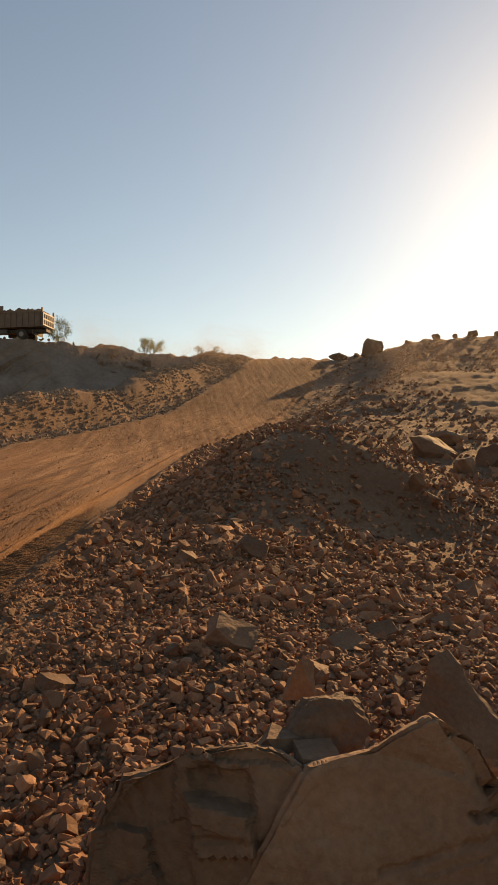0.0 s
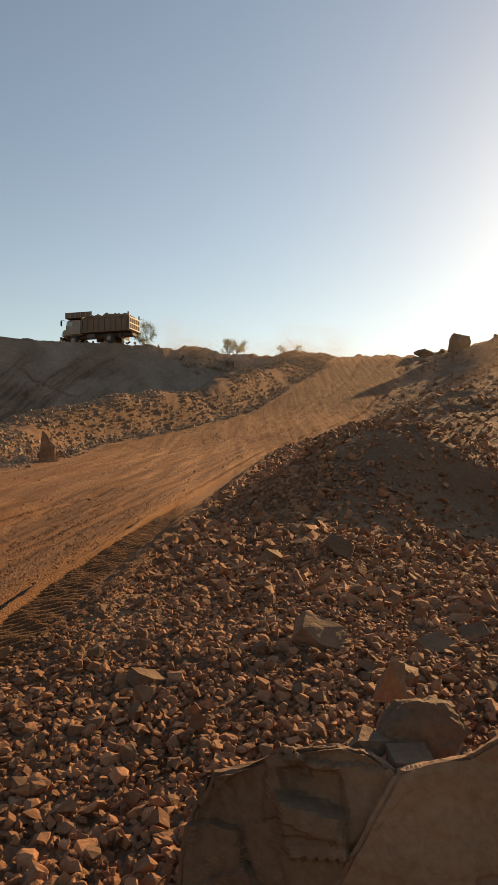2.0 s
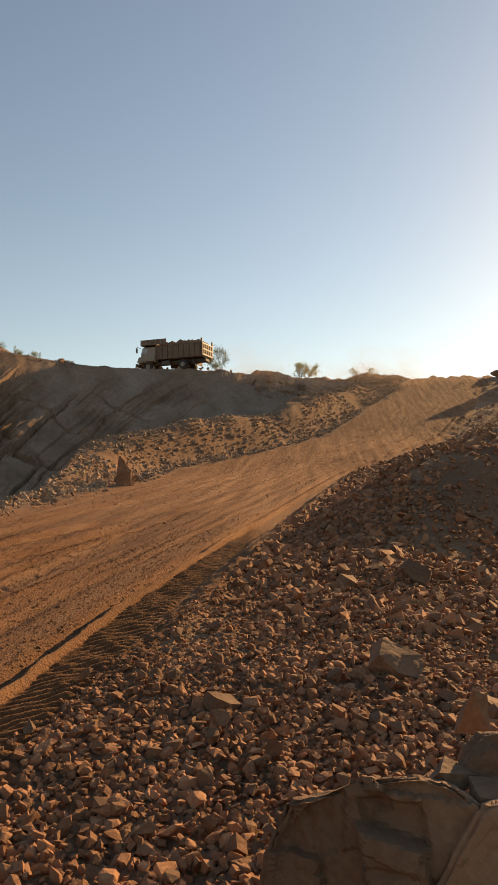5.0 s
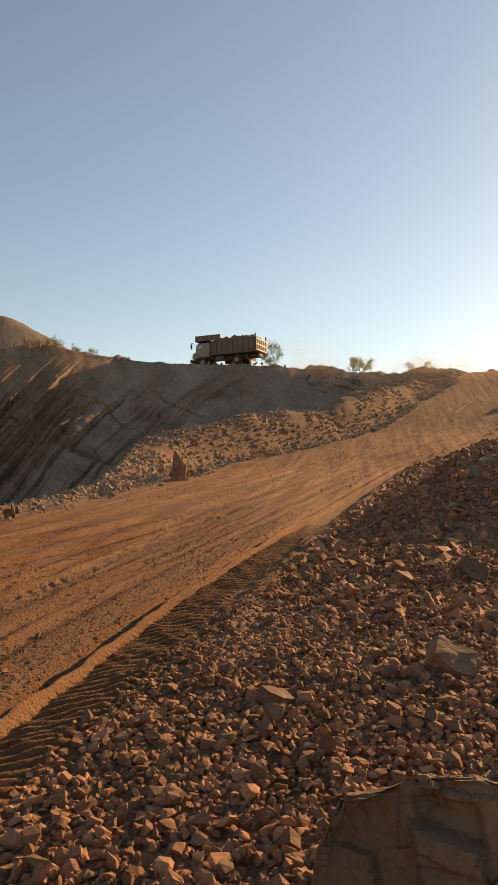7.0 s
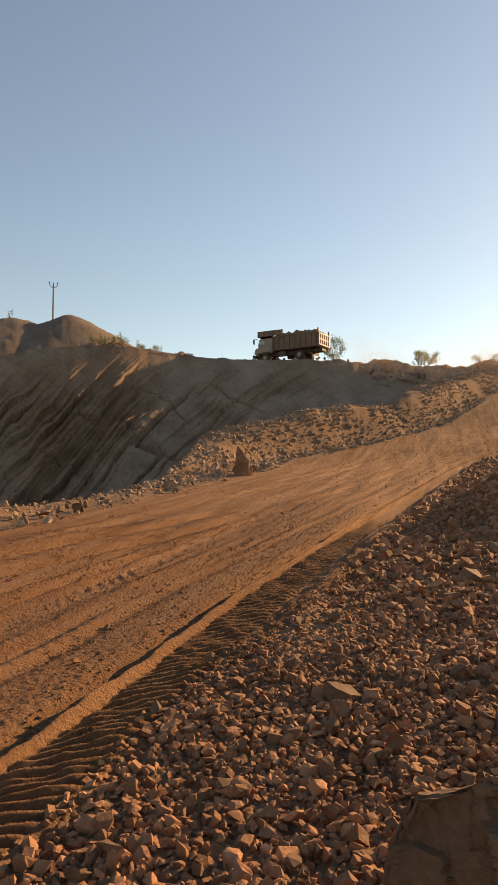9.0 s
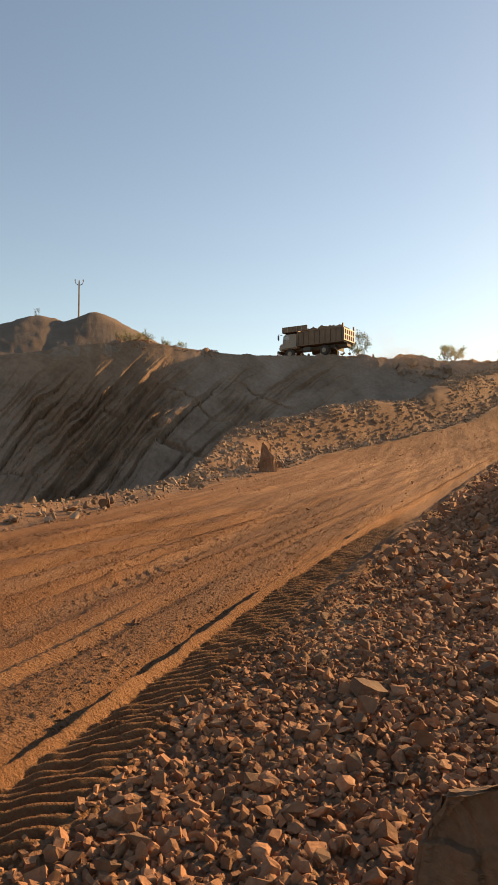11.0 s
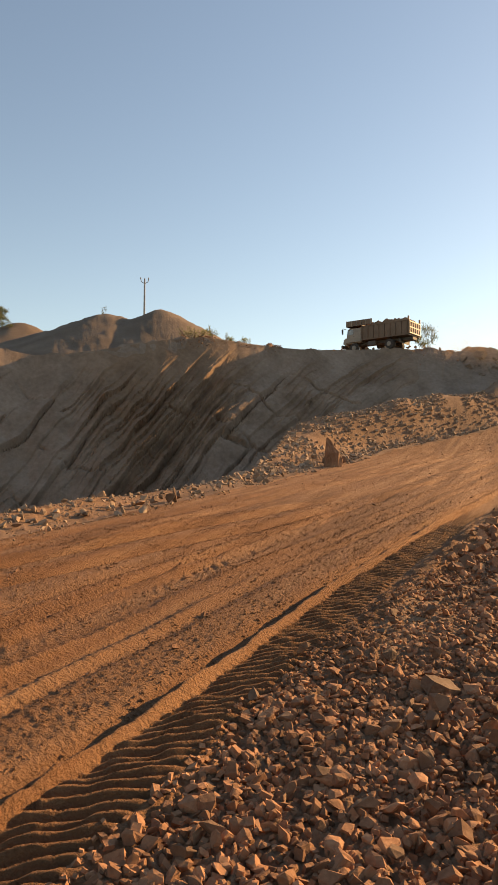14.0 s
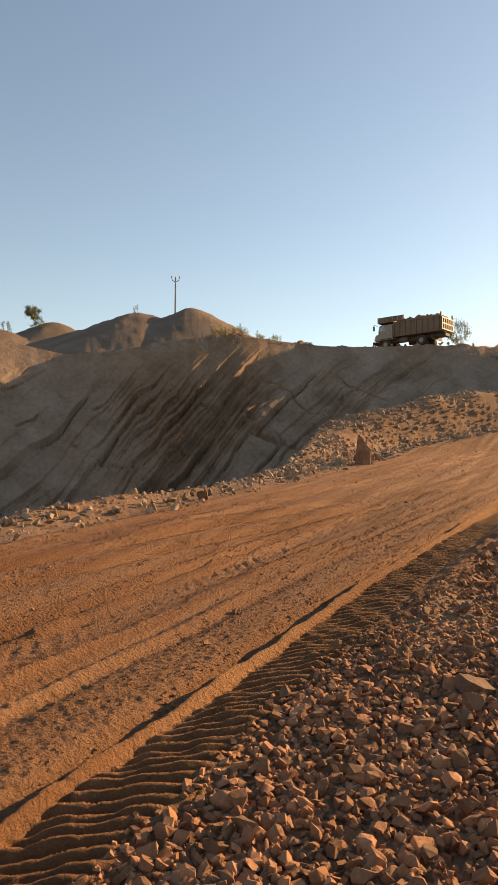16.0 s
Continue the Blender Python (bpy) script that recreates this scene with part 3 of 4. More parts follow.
size = 0.12 * (4.0 ** (rg.rand(1500) ** 2.0))
ok = (np.abs(np.hypot(x, y) - rim_r(az)) < 2.2) & (fbm(az, az * 0, 2.0, 3) > -0.1)
scatter("rim_rubble", x[ok], y[ok], size[ok], STONE, "loose stones along the rim of the pit", "rubble", 65, 0.2, 0.7)
a = rg.uniform(26, 34, 1500)
r = rim_r(a) + rg.normal(size=1500) * 1.3
size = 0.07 * (3.2 ** (rg.rand(1500) ** 2.2))
scatter("tipped_rubble", -r * np.sin(np.radians(a)), r * np.cos(np.radians(a)), size, STONE, "pale rubble tipped at the head of the rock face", "rubble", 68, 0.25, 0.7, shapes=TEMPLATES)
# clods of the torn-up surface
NC = 30000
u, o2 = 0.4 + 14.6 * rg.rand(NC) ** 1.25, rg.rand(NC)
o = road_right(u) + 0.46 + (road_left(u) - road_right(u) - 0.5) * o2
x, y = u * UX - o * UY, u * UY + o * UX
size = 0.0055 * (2.7 ** (rg.rand(NC) ** 2.4)) * (1 + u / 13)
ok = (rg.rand(NC) < smooth(15, 9, u)) & (fbm(o * 3.5, u * 0.3, 1.0, 3) > -0.22) & (np.degrees(np.arctan2(-x, y)) < 60)
scatter("road_clods", x[ok], y[ok], size[ok], ROAD, "crumbled clods of red earth on the road", "clods", 67, 0.0, 0.7, shapes=LIGHT)
# fine stone along the near edge higher up
NE = 7000
u, o2 = rg.uniform(7.5, 44, NE), rg.rand(NE)
o = road_right(u) - 0.35 - (1.2 + 0.07 * u) * o2
x, y = u * UX - o * UY, u * UY + o * UX
size = 0.03 * (4.0 ** (rg.rand(NE) ** 2.4)) * (1 + u / 40)
scatter("edge_gravel", x, y, size, STONE, "stone chips along the near edge of the road", "gravel", 69, 0.1, 0.7, shapes=LIGHT)
# crumbs on the road
u, o2 = rg.uniform(0.5, 60, 900), rg.rand(900)
o = road_right(u) + 0.5 + (road_left(u) - road_right(u) - 0.6) * o2
x, y = u * UX - o * UY, u * UY + o * UX
size = 0.011 * (4.0 ** (rg.rand(900) ** 3)) * (1 + u / 50)
scatter("road_crumbs", x, y, size, STONE, "small stones and clods lying on the earth road", "gravel", 66, 0.15, 0.7, shapes=LIGHT)

# ---- single stones that stand out ----
stone_rng = np.random.RandomState(77)
MASTERS = [block(stone_rng, (1.0, stone_rng.uniform(0.65, 0.9), stone_rng.uniform(0.55, 0.85)), stone_rng.randint(11, 16), 0.016, 2) for _ in range(10)]
MASTERS += [block(stone_rng, (1.0, 0.9, 0.72), 30, 0.03, 3) for _ in range(4)]  # the rounder boulders
STONE_MESH = []
for bm in MASTERS:
    me = bpy.data.meshes.new("rock")
    bmesh.ops.recalc_face_normals(bm, faces=bm.faces[:])
    bm.to_mesh(me)
    bm.free()
    me.materials.append(ROCK)
    STONE_MESH.append(me)


def stone(x, y, w, h, label, group, sink=0.12, tilt=25, name="rock", lift=0.0):
    pick = stone_rng.randint(10, 14) if name == "boulder" else stone_rng.randint(10)
    ob = new(name, STONE_MESH[pick])
    ob.matrix_world = pose(x, y, height(x, y) + h * (0.5 - sink) + lift, *(stone_rng.uniform(-tilt, tilt, 2)), stone_rng.uniform(0, 360)) @ Matrix.Diagonal((w, w * stone_rng.uniform(0.8, 1.1), h / 0.7, 1))
    return tagged(ob, label, "rock", group)


for x, y, w, h in ((2.69, 11.65, 0.36, 0.5), (2.86, 11.35, 0.42, 0.38), (-1.02, 3.87, 0.2, 0.15),
                   (-0.69, 3.55, 0.13, 0.14), (-0.33, 3.38, 0.12, 0.1), (-1.03, 3.68, 0.16, 0.14), (-0.73, 6.72, 0.26, 0.12), (-0.84, 5.74, 0.17, 0.18), (-0.64, 6.33, 0.22, 0.24),
                   (-0.81, 2.85, 0.14, 0.1), (-1.98, 3.57, 0.15, 0.12), (-2.05, 4.38, 0.17, 0.14), (-1.18, 3.55, 0.15, 0.15), (0.25, 3.7, 0.22, 0.18), (0.35, 3.05, 0.2, 0.13)):
    stone(x, y, w, h, "angular brown sandstone block lying in the rubble", "blocks in the rubble")
for x, y, w, h in ((5.6, 22.5, 2.1, 1.25), (7.0, 20.4, 1.9, 1.2), (5.9, 19.6, 1.0, 0.7), (6.6, 24.5, 1.4, 0.9)):
    stone(x, y, w, h, "big dust-covered boulder on the waste ground", "boulders on the waste ground", 0.3, 10, "boulder")
for az, r, w, h in ((-7.0, 78.5, 2.4, 1.5), (-9.7, 78.5, 3.3, 2.9), (-8.4, 79, 1.2, 0.8), (-14.5, 80, 1.4, 1.3), (-16.0, 80.5, 1.0, 0.7), (-17.2, 80.5, 1.9, 1.1), (-19.0, 81, 1.5, 1.0), (-12.4, 80, 0.9, 0.5)):
    stone(*polar(az, r), w, h, "dark boulder standing on the skyline ridge", "boulders on the ridge", 0.33, 8, "boulder")
for az, r, w, h in ((23.3, 64, 1.9, 1.4), (23.0, 63, 1.1, 0.7), (20.2, 66, 1.6, 1.3), (15.9, 52.5, 1.1, 0.9), (16.6, 52.5, 1.4, 0.6)):
    stone(*polar(az, r), w, h, "pale fallen rock on the pit slope", "rocks on the pit slope", 0.2, 15)
for az, r, w, h in ((22.0, 27.3, 0.62, 1.15), (21.3, 27.6, 0.5, 0.55), (22.6, 27.2, 0.5, 0.5), (34.6, 15.1, 0.24, 0.42), (34.2, 15.3, 0.3, 0.3), (35.0, 15.0, 0.3, 0.28), (37.3, 14.5, 0.5, 0.22), (36.2, 14.8, 0.3, 0.2),
                    (38.8, 14.2, 0.22, 0.16), (26.0, 22.0, 0.22, 0.25), (30.2, 18.0, 0.2, 0.24), (46.5, 11.8, 0.3, 0.16), (41.5, 13.2, 0.28, 0.15)):
    stone(*polar(az, r), w, h, "upright pointed sandstone on the road verge" if h > w else "blocky sandstone on the road verge", "stones on the road verge", 0.15, 8)
for k in range(150):
    r, az = 2.6 + 8.5 * stone_rng.rand() ** 1.2, stone_rng.uniform(-18, 40)
    x, y = polar(az, r)
    s, eL, eR, o = across(np.array([x]), np.array([y]))
    if eR[0] < 0.2 or dirt_patch(x, y) > 0.5:
        continue
    w = stone_rng.uniform(0.10, 0.19) * (0.8 + 0.04 * r)
    stone(x, y, w, w * stone_rng.uniform(0.5, 0.85), "broken brown sandstone lying in the rubble", "stones in the rubble", 0.1)


def spire(x, y, w, h, seed):
    """A pointed upright stone."""
    rs = np.random.RandomState(seed)
    bm = bmesh.new()
    for lev, wide, k in ((-0.1, 1.0, 8), (0.2, 0.98, 7), (0.5, 0.8, 7), (0.78, 0.45, 6), (1.0, 0.14, 4)):
        for i in range(k):
            a = 2 * math.pi * i / k + rs.uniform(-0.3, 0.3)
            q = wide * rs.uniform(0.55, 1.2) * w / 2
            bm.verts.new((q * math.cos(a) - 0.3 * w * lev * lev, 0.7 * q * math.sin(a), h * (lev + rs.uniform(-0.03, 0.03))))
    bmesh.ops.convex_hull(bm, input=bm.verts[:])
    bmesh.ops.delete(bm, geom=[v for v in bm.verts if not v.link_faces], context="VERTS")
    bmesh.ops.triangulate(bm, faces=bm.faces[:])
    bmesh.ops.subdivide_edges(bm, edges=bm.edges[:], cuts=3, use_grid_fill=True)
    for v in bm.verts:
        v.co += Vector(rs.uniform(-1, 1, 3)) * 0.022 * w
    ob = part("rock", bm, STONE)
    ob.matrix_world = pose(x, y, height(x, y) - 0.05, 0, 0, rs.uniform(-30, 30))
    return tagged(ob, "upright pointed sandstone on the road verge", "rock", "stones on the road verge")


spire(*polar(22.0, 26.9), 0.74, 1.12, 9)


# ---- the boulders in front ----
def slab_boulder(outline, y0, thick, lean, chips, seed, carve=None):
    """A broken slab: the outline is its front, in x and z; the back is smaller, all sides roughened."""
    bm = bmesh.new()
    rs = np.random.RandomState(seed)
    cx = sum(p[0] for p in outline) / len(outline)
    rows = []
    for depth, shrink, drop in ((0.0, 1.0, 0.0), (0.3, 1.02, 0.03), (1.0, 0.86, 0.22)):
        rows.append([bm.verts.new((cx + (x - cx) * shrink + rs.normal() * 0.008, y0 + thick * depth + lean * z + rs.normal() * 0.012, z - drop * max(z, 0))) for x, z in outline])
    n = len(outline)
    bm.faces.new(rows[0])
    bm.faces.new(rows[-1][::-1])
    for a, b2 in zip(rows, rows[1:]):
        for k in range(n):
            bm.faces.new((a[k], a[(k + 1) % n], b2[(k + 1) % n], b2[k]))
    bmesh.ops.recalc_face_normals(bm, faces=bm.faces[:])
    bmesh.ops.bevel(bm, geom=bm.edges[:], offset=0.012, segments=2, affect="EDGES")
    bmesh.ops.triangulate(bm, faces=bm.faces[:])
    for _ in range(7):
        long = [ed for ed in bm.edges if ed.calc_length() > 0.016 and max(ed.verts[0].co.z, ed.verts[1].co.z) > 0.35]
        if not long:
            break
        bmesh.ops.subdivide_edges(bm, edges=long, cuts=1)
        bmesh.ops.triangulate(bm, faces=[f for f in bm.faces if len(f.verts) > 3])
    bm.normal_update()
    off = Vector((seed * 3.1, seed * 1.7, 0))
    for v in bm.verts:
        q = v.co + off
        push = 0.012 * noise.fractal(q * 3.0, 1.0, 2.0, 3) + 0.006 * noise.fractal(q * 14, 0.9, 2.0, 4)
        w = Vector((q.x * 4 + q.z * 1.5, q.y * 4, q.z * 6 - q.x * 1.5))
        near = noise.voronoi(w)[1][0]
        push += chips * (0.028 if v.normal.y < -0.5 else 0.006) * ((w - near).dot(noise.cell_vector(near * 31.7)) + 0.7 * noise.cell(near * 17.3))
        # a thin slanting crack
        line = v.co.z - 0.70 - 0.26 * (v.co.x - 0.40) + 0.012 * noise.noise(q * 18)
        if chips < 0.3 and v.co.x > 0.30:
            push -= 0.012 * math.exp(-(line / 0.008) ** 2)
        if carve and v.normal.y < -0.3:
            push += carve(v.co.x, v.co.z, 0.012 * noise.noise(q * 11))
        v.co += v.normal * push
    return part("boulder", bm, ROCK)


def step(a, b, v, soft=0.008):
    """1 between a and b, with soft ends."""
    return float(smooth(a - soft, a + soft, v) * smooth(b + soft, b - soft, v))


def corner(x, z, w):
    """The broken corner of the large boulder: the front turns away to the right past a ragged edge."""
    edge = float(np.interp(z, [0.5, 0.80, 0.86, 0.93, 1.03], [0.60, 0.56, 0.53, 0.495, 0.445])) + 1.6 * w
    return -1.1 * max(0.0, x - edge) - 0.03 * step(0.52, 0.9, x) * step(0.792 + w, 0.808 + w, z, 0.004)


def ledges(x, z, w):
    """Chips broken from the rounded boulder: a lit ledge under a hollow, a lower knob, upright grooves on the far side."""
    u = x + 0.25 * (z - 0.8)
    p = -0.032 * step(-0.125, 0.012, u + w) * step(0.812 + w - 0.25 * (x + 0.06), 0.885, z)
    p += 0.045 * step(-0.15, 0.0, u + w) * step(0.70, 0.812 + w - 0.25 * (x + 0.06), z)
    p -= 0.012 * step(-0.14, -0.03, u - w, 0.02) * step(0.735, 0.75 + 0.4 * w, z)
    p -= 0.018 * step(-0.10, -0.055, u) * step(0.86, 0.905 + w, z)
    p += 0.02 * step(-0.17, 0.02, u) * step(0.5, 0.70 + w, z, 0.03)
    for g, dep in ((-0.315, 0.028), (-0.265, 0.02), (-0.345, 0.03), (-0.2, 0.012)):
        p -= 0.6 * dep * math.exp(-((u - g + 2.5 * w) / 0.016) ** 2) * step(0.45, 0.84 + 4 * w, z, 0.04)
    return p


tagged(slab_boulder([(-0.22, -0.1), (0.72, -0.1), (0.80, 0.45), (0.70, 0.72), (0.62, 0.83), (0.60, 0.87), (0.545, 0.95), (0.49, 0.99), (0.461, 1.02), (0.433, 1.027), (0.36, 0.98), (0.29, 0.945), (0.2, 0.92), (0.13, 0.90), (0.03, 0.72), (-0.06, 0.58)],
                    1.66, 0.30, 0.10, 0.14, 3, corner), "large smooth-faced sandstone boulder with a cracked corner", "boulder", "boulders by the camera")
tagged(slab_boulder([(-0.40, -0.1), (0.14, -0.1), (0.17, 0.85), (0.14, 0.90), (0.069, 0.935), (0.0, 0.937), (-0.155, 0.925), (-0.22, 0.895), (-0.268, 0.88), (-0.317, 0.868), (-0.36, 0.79), (-0.385, 0.68), (-0.40, 0.55)],
                    1.71, 0.28, 0.08, 0.6, 9, ledges), "rounded sandstone boulder with chipped ledges leaning on another", "boulder", "boulders by the camera")
def cleft_stone(corners, at, turn, label, group, seed, grit=0.012, fine=3):
    """An angular stone: the hull of its corners, split finer and roughened, with crisp edges."""
    bm = bmesh.new()
    for p in corners:
        bm.verts.new(p)
    bmesh.ops.convex_hull(bm, input=bm.verts[:])
    bmesh.ops.delete(bm, geom=[v for v in bm.verts if not v.link_faces], context="VERTS")
    for _ in range(fine):
        bmesh.ops.subdivide_edges(bm, edges=bm.edges[:], cuts=1, use_grid_fill=True)
        bmesh.ops.triangulate(bm, faces=[f for f in bm.faces if len(f.verts) > 3])
    bm.normal_update()
    big = max(v.co.length for v in bm.verts)
    off = Vector((seed * 2.3, seed * 0.7, seed))
    for v in bm.verts:
        q = v.co / big * 2.2 + off
        v.co += v.normal * big * (grit * 2.5 * noise.fractal(q, 1.0, 2.0, 4) - grit * 2 * abs(noise.noise(q * 2.1)))
    ob = part("rock", bm, ROCK)
    ob.matrix_world = pose(*at, *turn)
    return tagged(ob, label, "rock", group)


ON = "stones on the boulder"
cleft_stone([(-0.125, 0, -0.03), (-0.11, -0.06, 0.01), (-0.03, -0.09, -0.075), (0.03, -0.09, -0.07), (0.125, -0.03, 0.0), (0.10, 0.03, 0.05), (0.03, -0.02, 0.078),
             (-0.05, 0.0, 0.07), (-0.08, 0.09, 0.03), (0.05, 0.10, 0.05), (0.0, 0.09, -0.07), (-0.06, 0.05, -0.07)],
            (0.215, 2.0, 0.922), (6, 0, 0), "angular sandstone resting on the boulder", ON, 4, 0.03, 4)
cleft_stone([(-0.06, 0, -0.03), (-0.05, -0.05, 0.02), (0.06, -0.05, 0.0), (0.05, -0.04, -0.05), (-0.04, -0.04, -0.05), (0.05, 0.05, 0.03), (-0.05, 0.05, 0.03), (0, 0.06, -0.05)],
            (0.172, 1.86, 0.885), (0, 0, 10), "small dark wedge of stone under a larger one", ON, 9)
cleft_stone([(-0.05, 0, -0.06), (0.05, 0, -0.06), (0.0, -0.03, 0.07), (0.045, 0.02, 0.05), (-0.03, 0.04, 0.0), (0.05, 0.05, -0.06), (-0.05, 0.05, -0.06)],
            (0.155, 2.25, 0.97), (0, 0, 0), "pointed sunlit chip of sandstone on the boulder", ON, 12)
cleft_stone([(-0.07, 0, -0.03), (-0.05, -0.04, 0.02), (0.06, -0.03, 0.02), (0.07, 0.03, 0.0), (0, 0.05, 0.035), (0.0, -0.05, -0.03), (-0.04, 0.05, -0.03), (0.05, 0.04, -0.03)],
            (0.075, 1.93, 0.90), (0, 8, 20), "flat chip of sandstone on the boulder", ON, 15)
# the broken slab behind it, and slabs among the rubble
cleft_stone([(-0.26, 0, -0.3), (-0.24, -0.08, 0.05), (-0.12, 0.0, 0.36), (-0.02, 0.05, 0.38), (0.18, -0.1, 0.10), (0.40, -0.05, -0.12), (0.42, 0.1, -0.34), (0.05, -0.22, -0.1),
             (-0.1, -0.2, -0.34), (0.3, 0.3, -0.3), (-0.15, 0.3, -0.3), (0.05, 0.28, 0.2)],
            (0.98, 3.5, 0.36), (0, 0, 0), "large tilted slab of sandstone behind the boulder", "blocks behind the boulder", 21, 0.02, 4)
cleft_stone([(-0.17, -0.05, -0.12), (-0.14, -0.08, 0.06), (0.12, -0.1, 0.08), (0.17, -0.06, -0.12), (0.0, -0.18, -0.12), (-0.1, 0.12, 0.08), (0.14, 0.12, 0.05), (0.1, 0.18, -0.12), (-0.14, 0.16, -0.12)],
            (0.76, 3.0, 0.24), (0, 0, 15), "blocky sandstone behind the boulder", "blocks behind the boulder", 24, 0.02)
for x, y, w, turn, seed in ((-0.10, 4.95, 0.85, (38, 24, 12), 31), (0.68, 5.2, 0.62, (34, -14, 30), 33), (0.05, 7.85, 0.8, (48, 30, 0), 35), (-0.61, 7.5, 0.6, (30, 10, 60), 37), (2.26, 7.6, 0.55, (30, -20, 10), 39),
                            (0.44, 4.5, 0.5, (25, 25, 30), 41), (1.02, 5.6, 0.55, (35, -15, 0), 43), (-1.09, 4.15, 0.5, (15, 15, 50), 45), (0.21, 4.6, 0.42, (30, 20, 80), 47), (1.58, 5.95, 0.48, (40, -20, 15), 49)):
    cleft_stone([(p * w, q * w, r * w) for p, q, r in ((-0.22, -0.1, -0.08), (-0.19, -0.09, 0.09), (-0.02, -0.16, 0.07), (0.2, -0.1, 0.05), (0.22, -0.06, -0.08), (0.02, -0.17, -0.08),
                                                       (-0.17, 0.13, 0.06), (0.16, 0.12, 0.07), (0.2, 0.15, -0.07), (-0.2, 0.14, -0.07))],
                (x, y, height(x, y) + 0.08 * w), turn, "flat sandstone slab lying in the rubble", "slabs in the rubble", seed, 0.015)


# ---- the loaded tipper truck on the crest ----
def plain(name, colour, rough=0.6, metal=0.0, bump=0.05):
    c = np.array(colour)
    return material(name, (tuple(c * 0.75), tuple(c), tuple(np.minimum(c * 1.25 + 0.01, 1))), 1.3, rough, bump, 25, metal)


PAINT = plain("dusty_tipper_paint", (0.15, 0.095, 0.062))
CAB = plain("dusty_cream_paint", (0.26, 0.21, 0.165), 0.5)
DARK = plain("dusty_black_steel", (0.07, 0.06, 0.05), 0.7)
TYRE = plain("dusty_tyre_rubber", (0.05, 0.042, 0.036), 0.9)
GLASS = bpy.data.materials.new("cab_glass")
GLASS.use_nodes = True
gb = GLASS.node_tree.nodes["Principled BSDF"]
gb.inputs["Roughness"].default_value, gb.inputs["Transmission Weight"].default_value = 0.08, 1.0
gb.inputs["Base Color"].default_value = (0.75, 0.78, 0.78, 1)


def wheel(parent, x, y, wide):
    bm = bmesh.new()
    bmesh.ops.create_cone(bm, cap_ends=True, segments=28, radius1=0.5, radius2=0.5, depth=wide, matrix=pose(x, y, 0.5, 90))
    bmesh.ops.bevel(bm, geom=[ed for ed in bm.edges if len(ed.link_faces) == 2 and ed.calc_face_angle(0) > 1], offset=0.06, segments=2, affect="EDGES")
    tyre = part("tyre", bm, TYRE, parent, "dusty black rubber tyre")
    bm = bmesh.new()
    side = 1 if y > 0 else -1
    bmesh.ops.create_cone(bm, cap_ends=True, segments=20, radius1=0.27, radius2=0.2, depth=0.08, matrix=pose(x, y + side * (wide / 2 + 0.01), 0.5, -90 * side))
    rim = part("rim", bm, CAB, tyre, "dusty steel wheel rim")
    return tyre


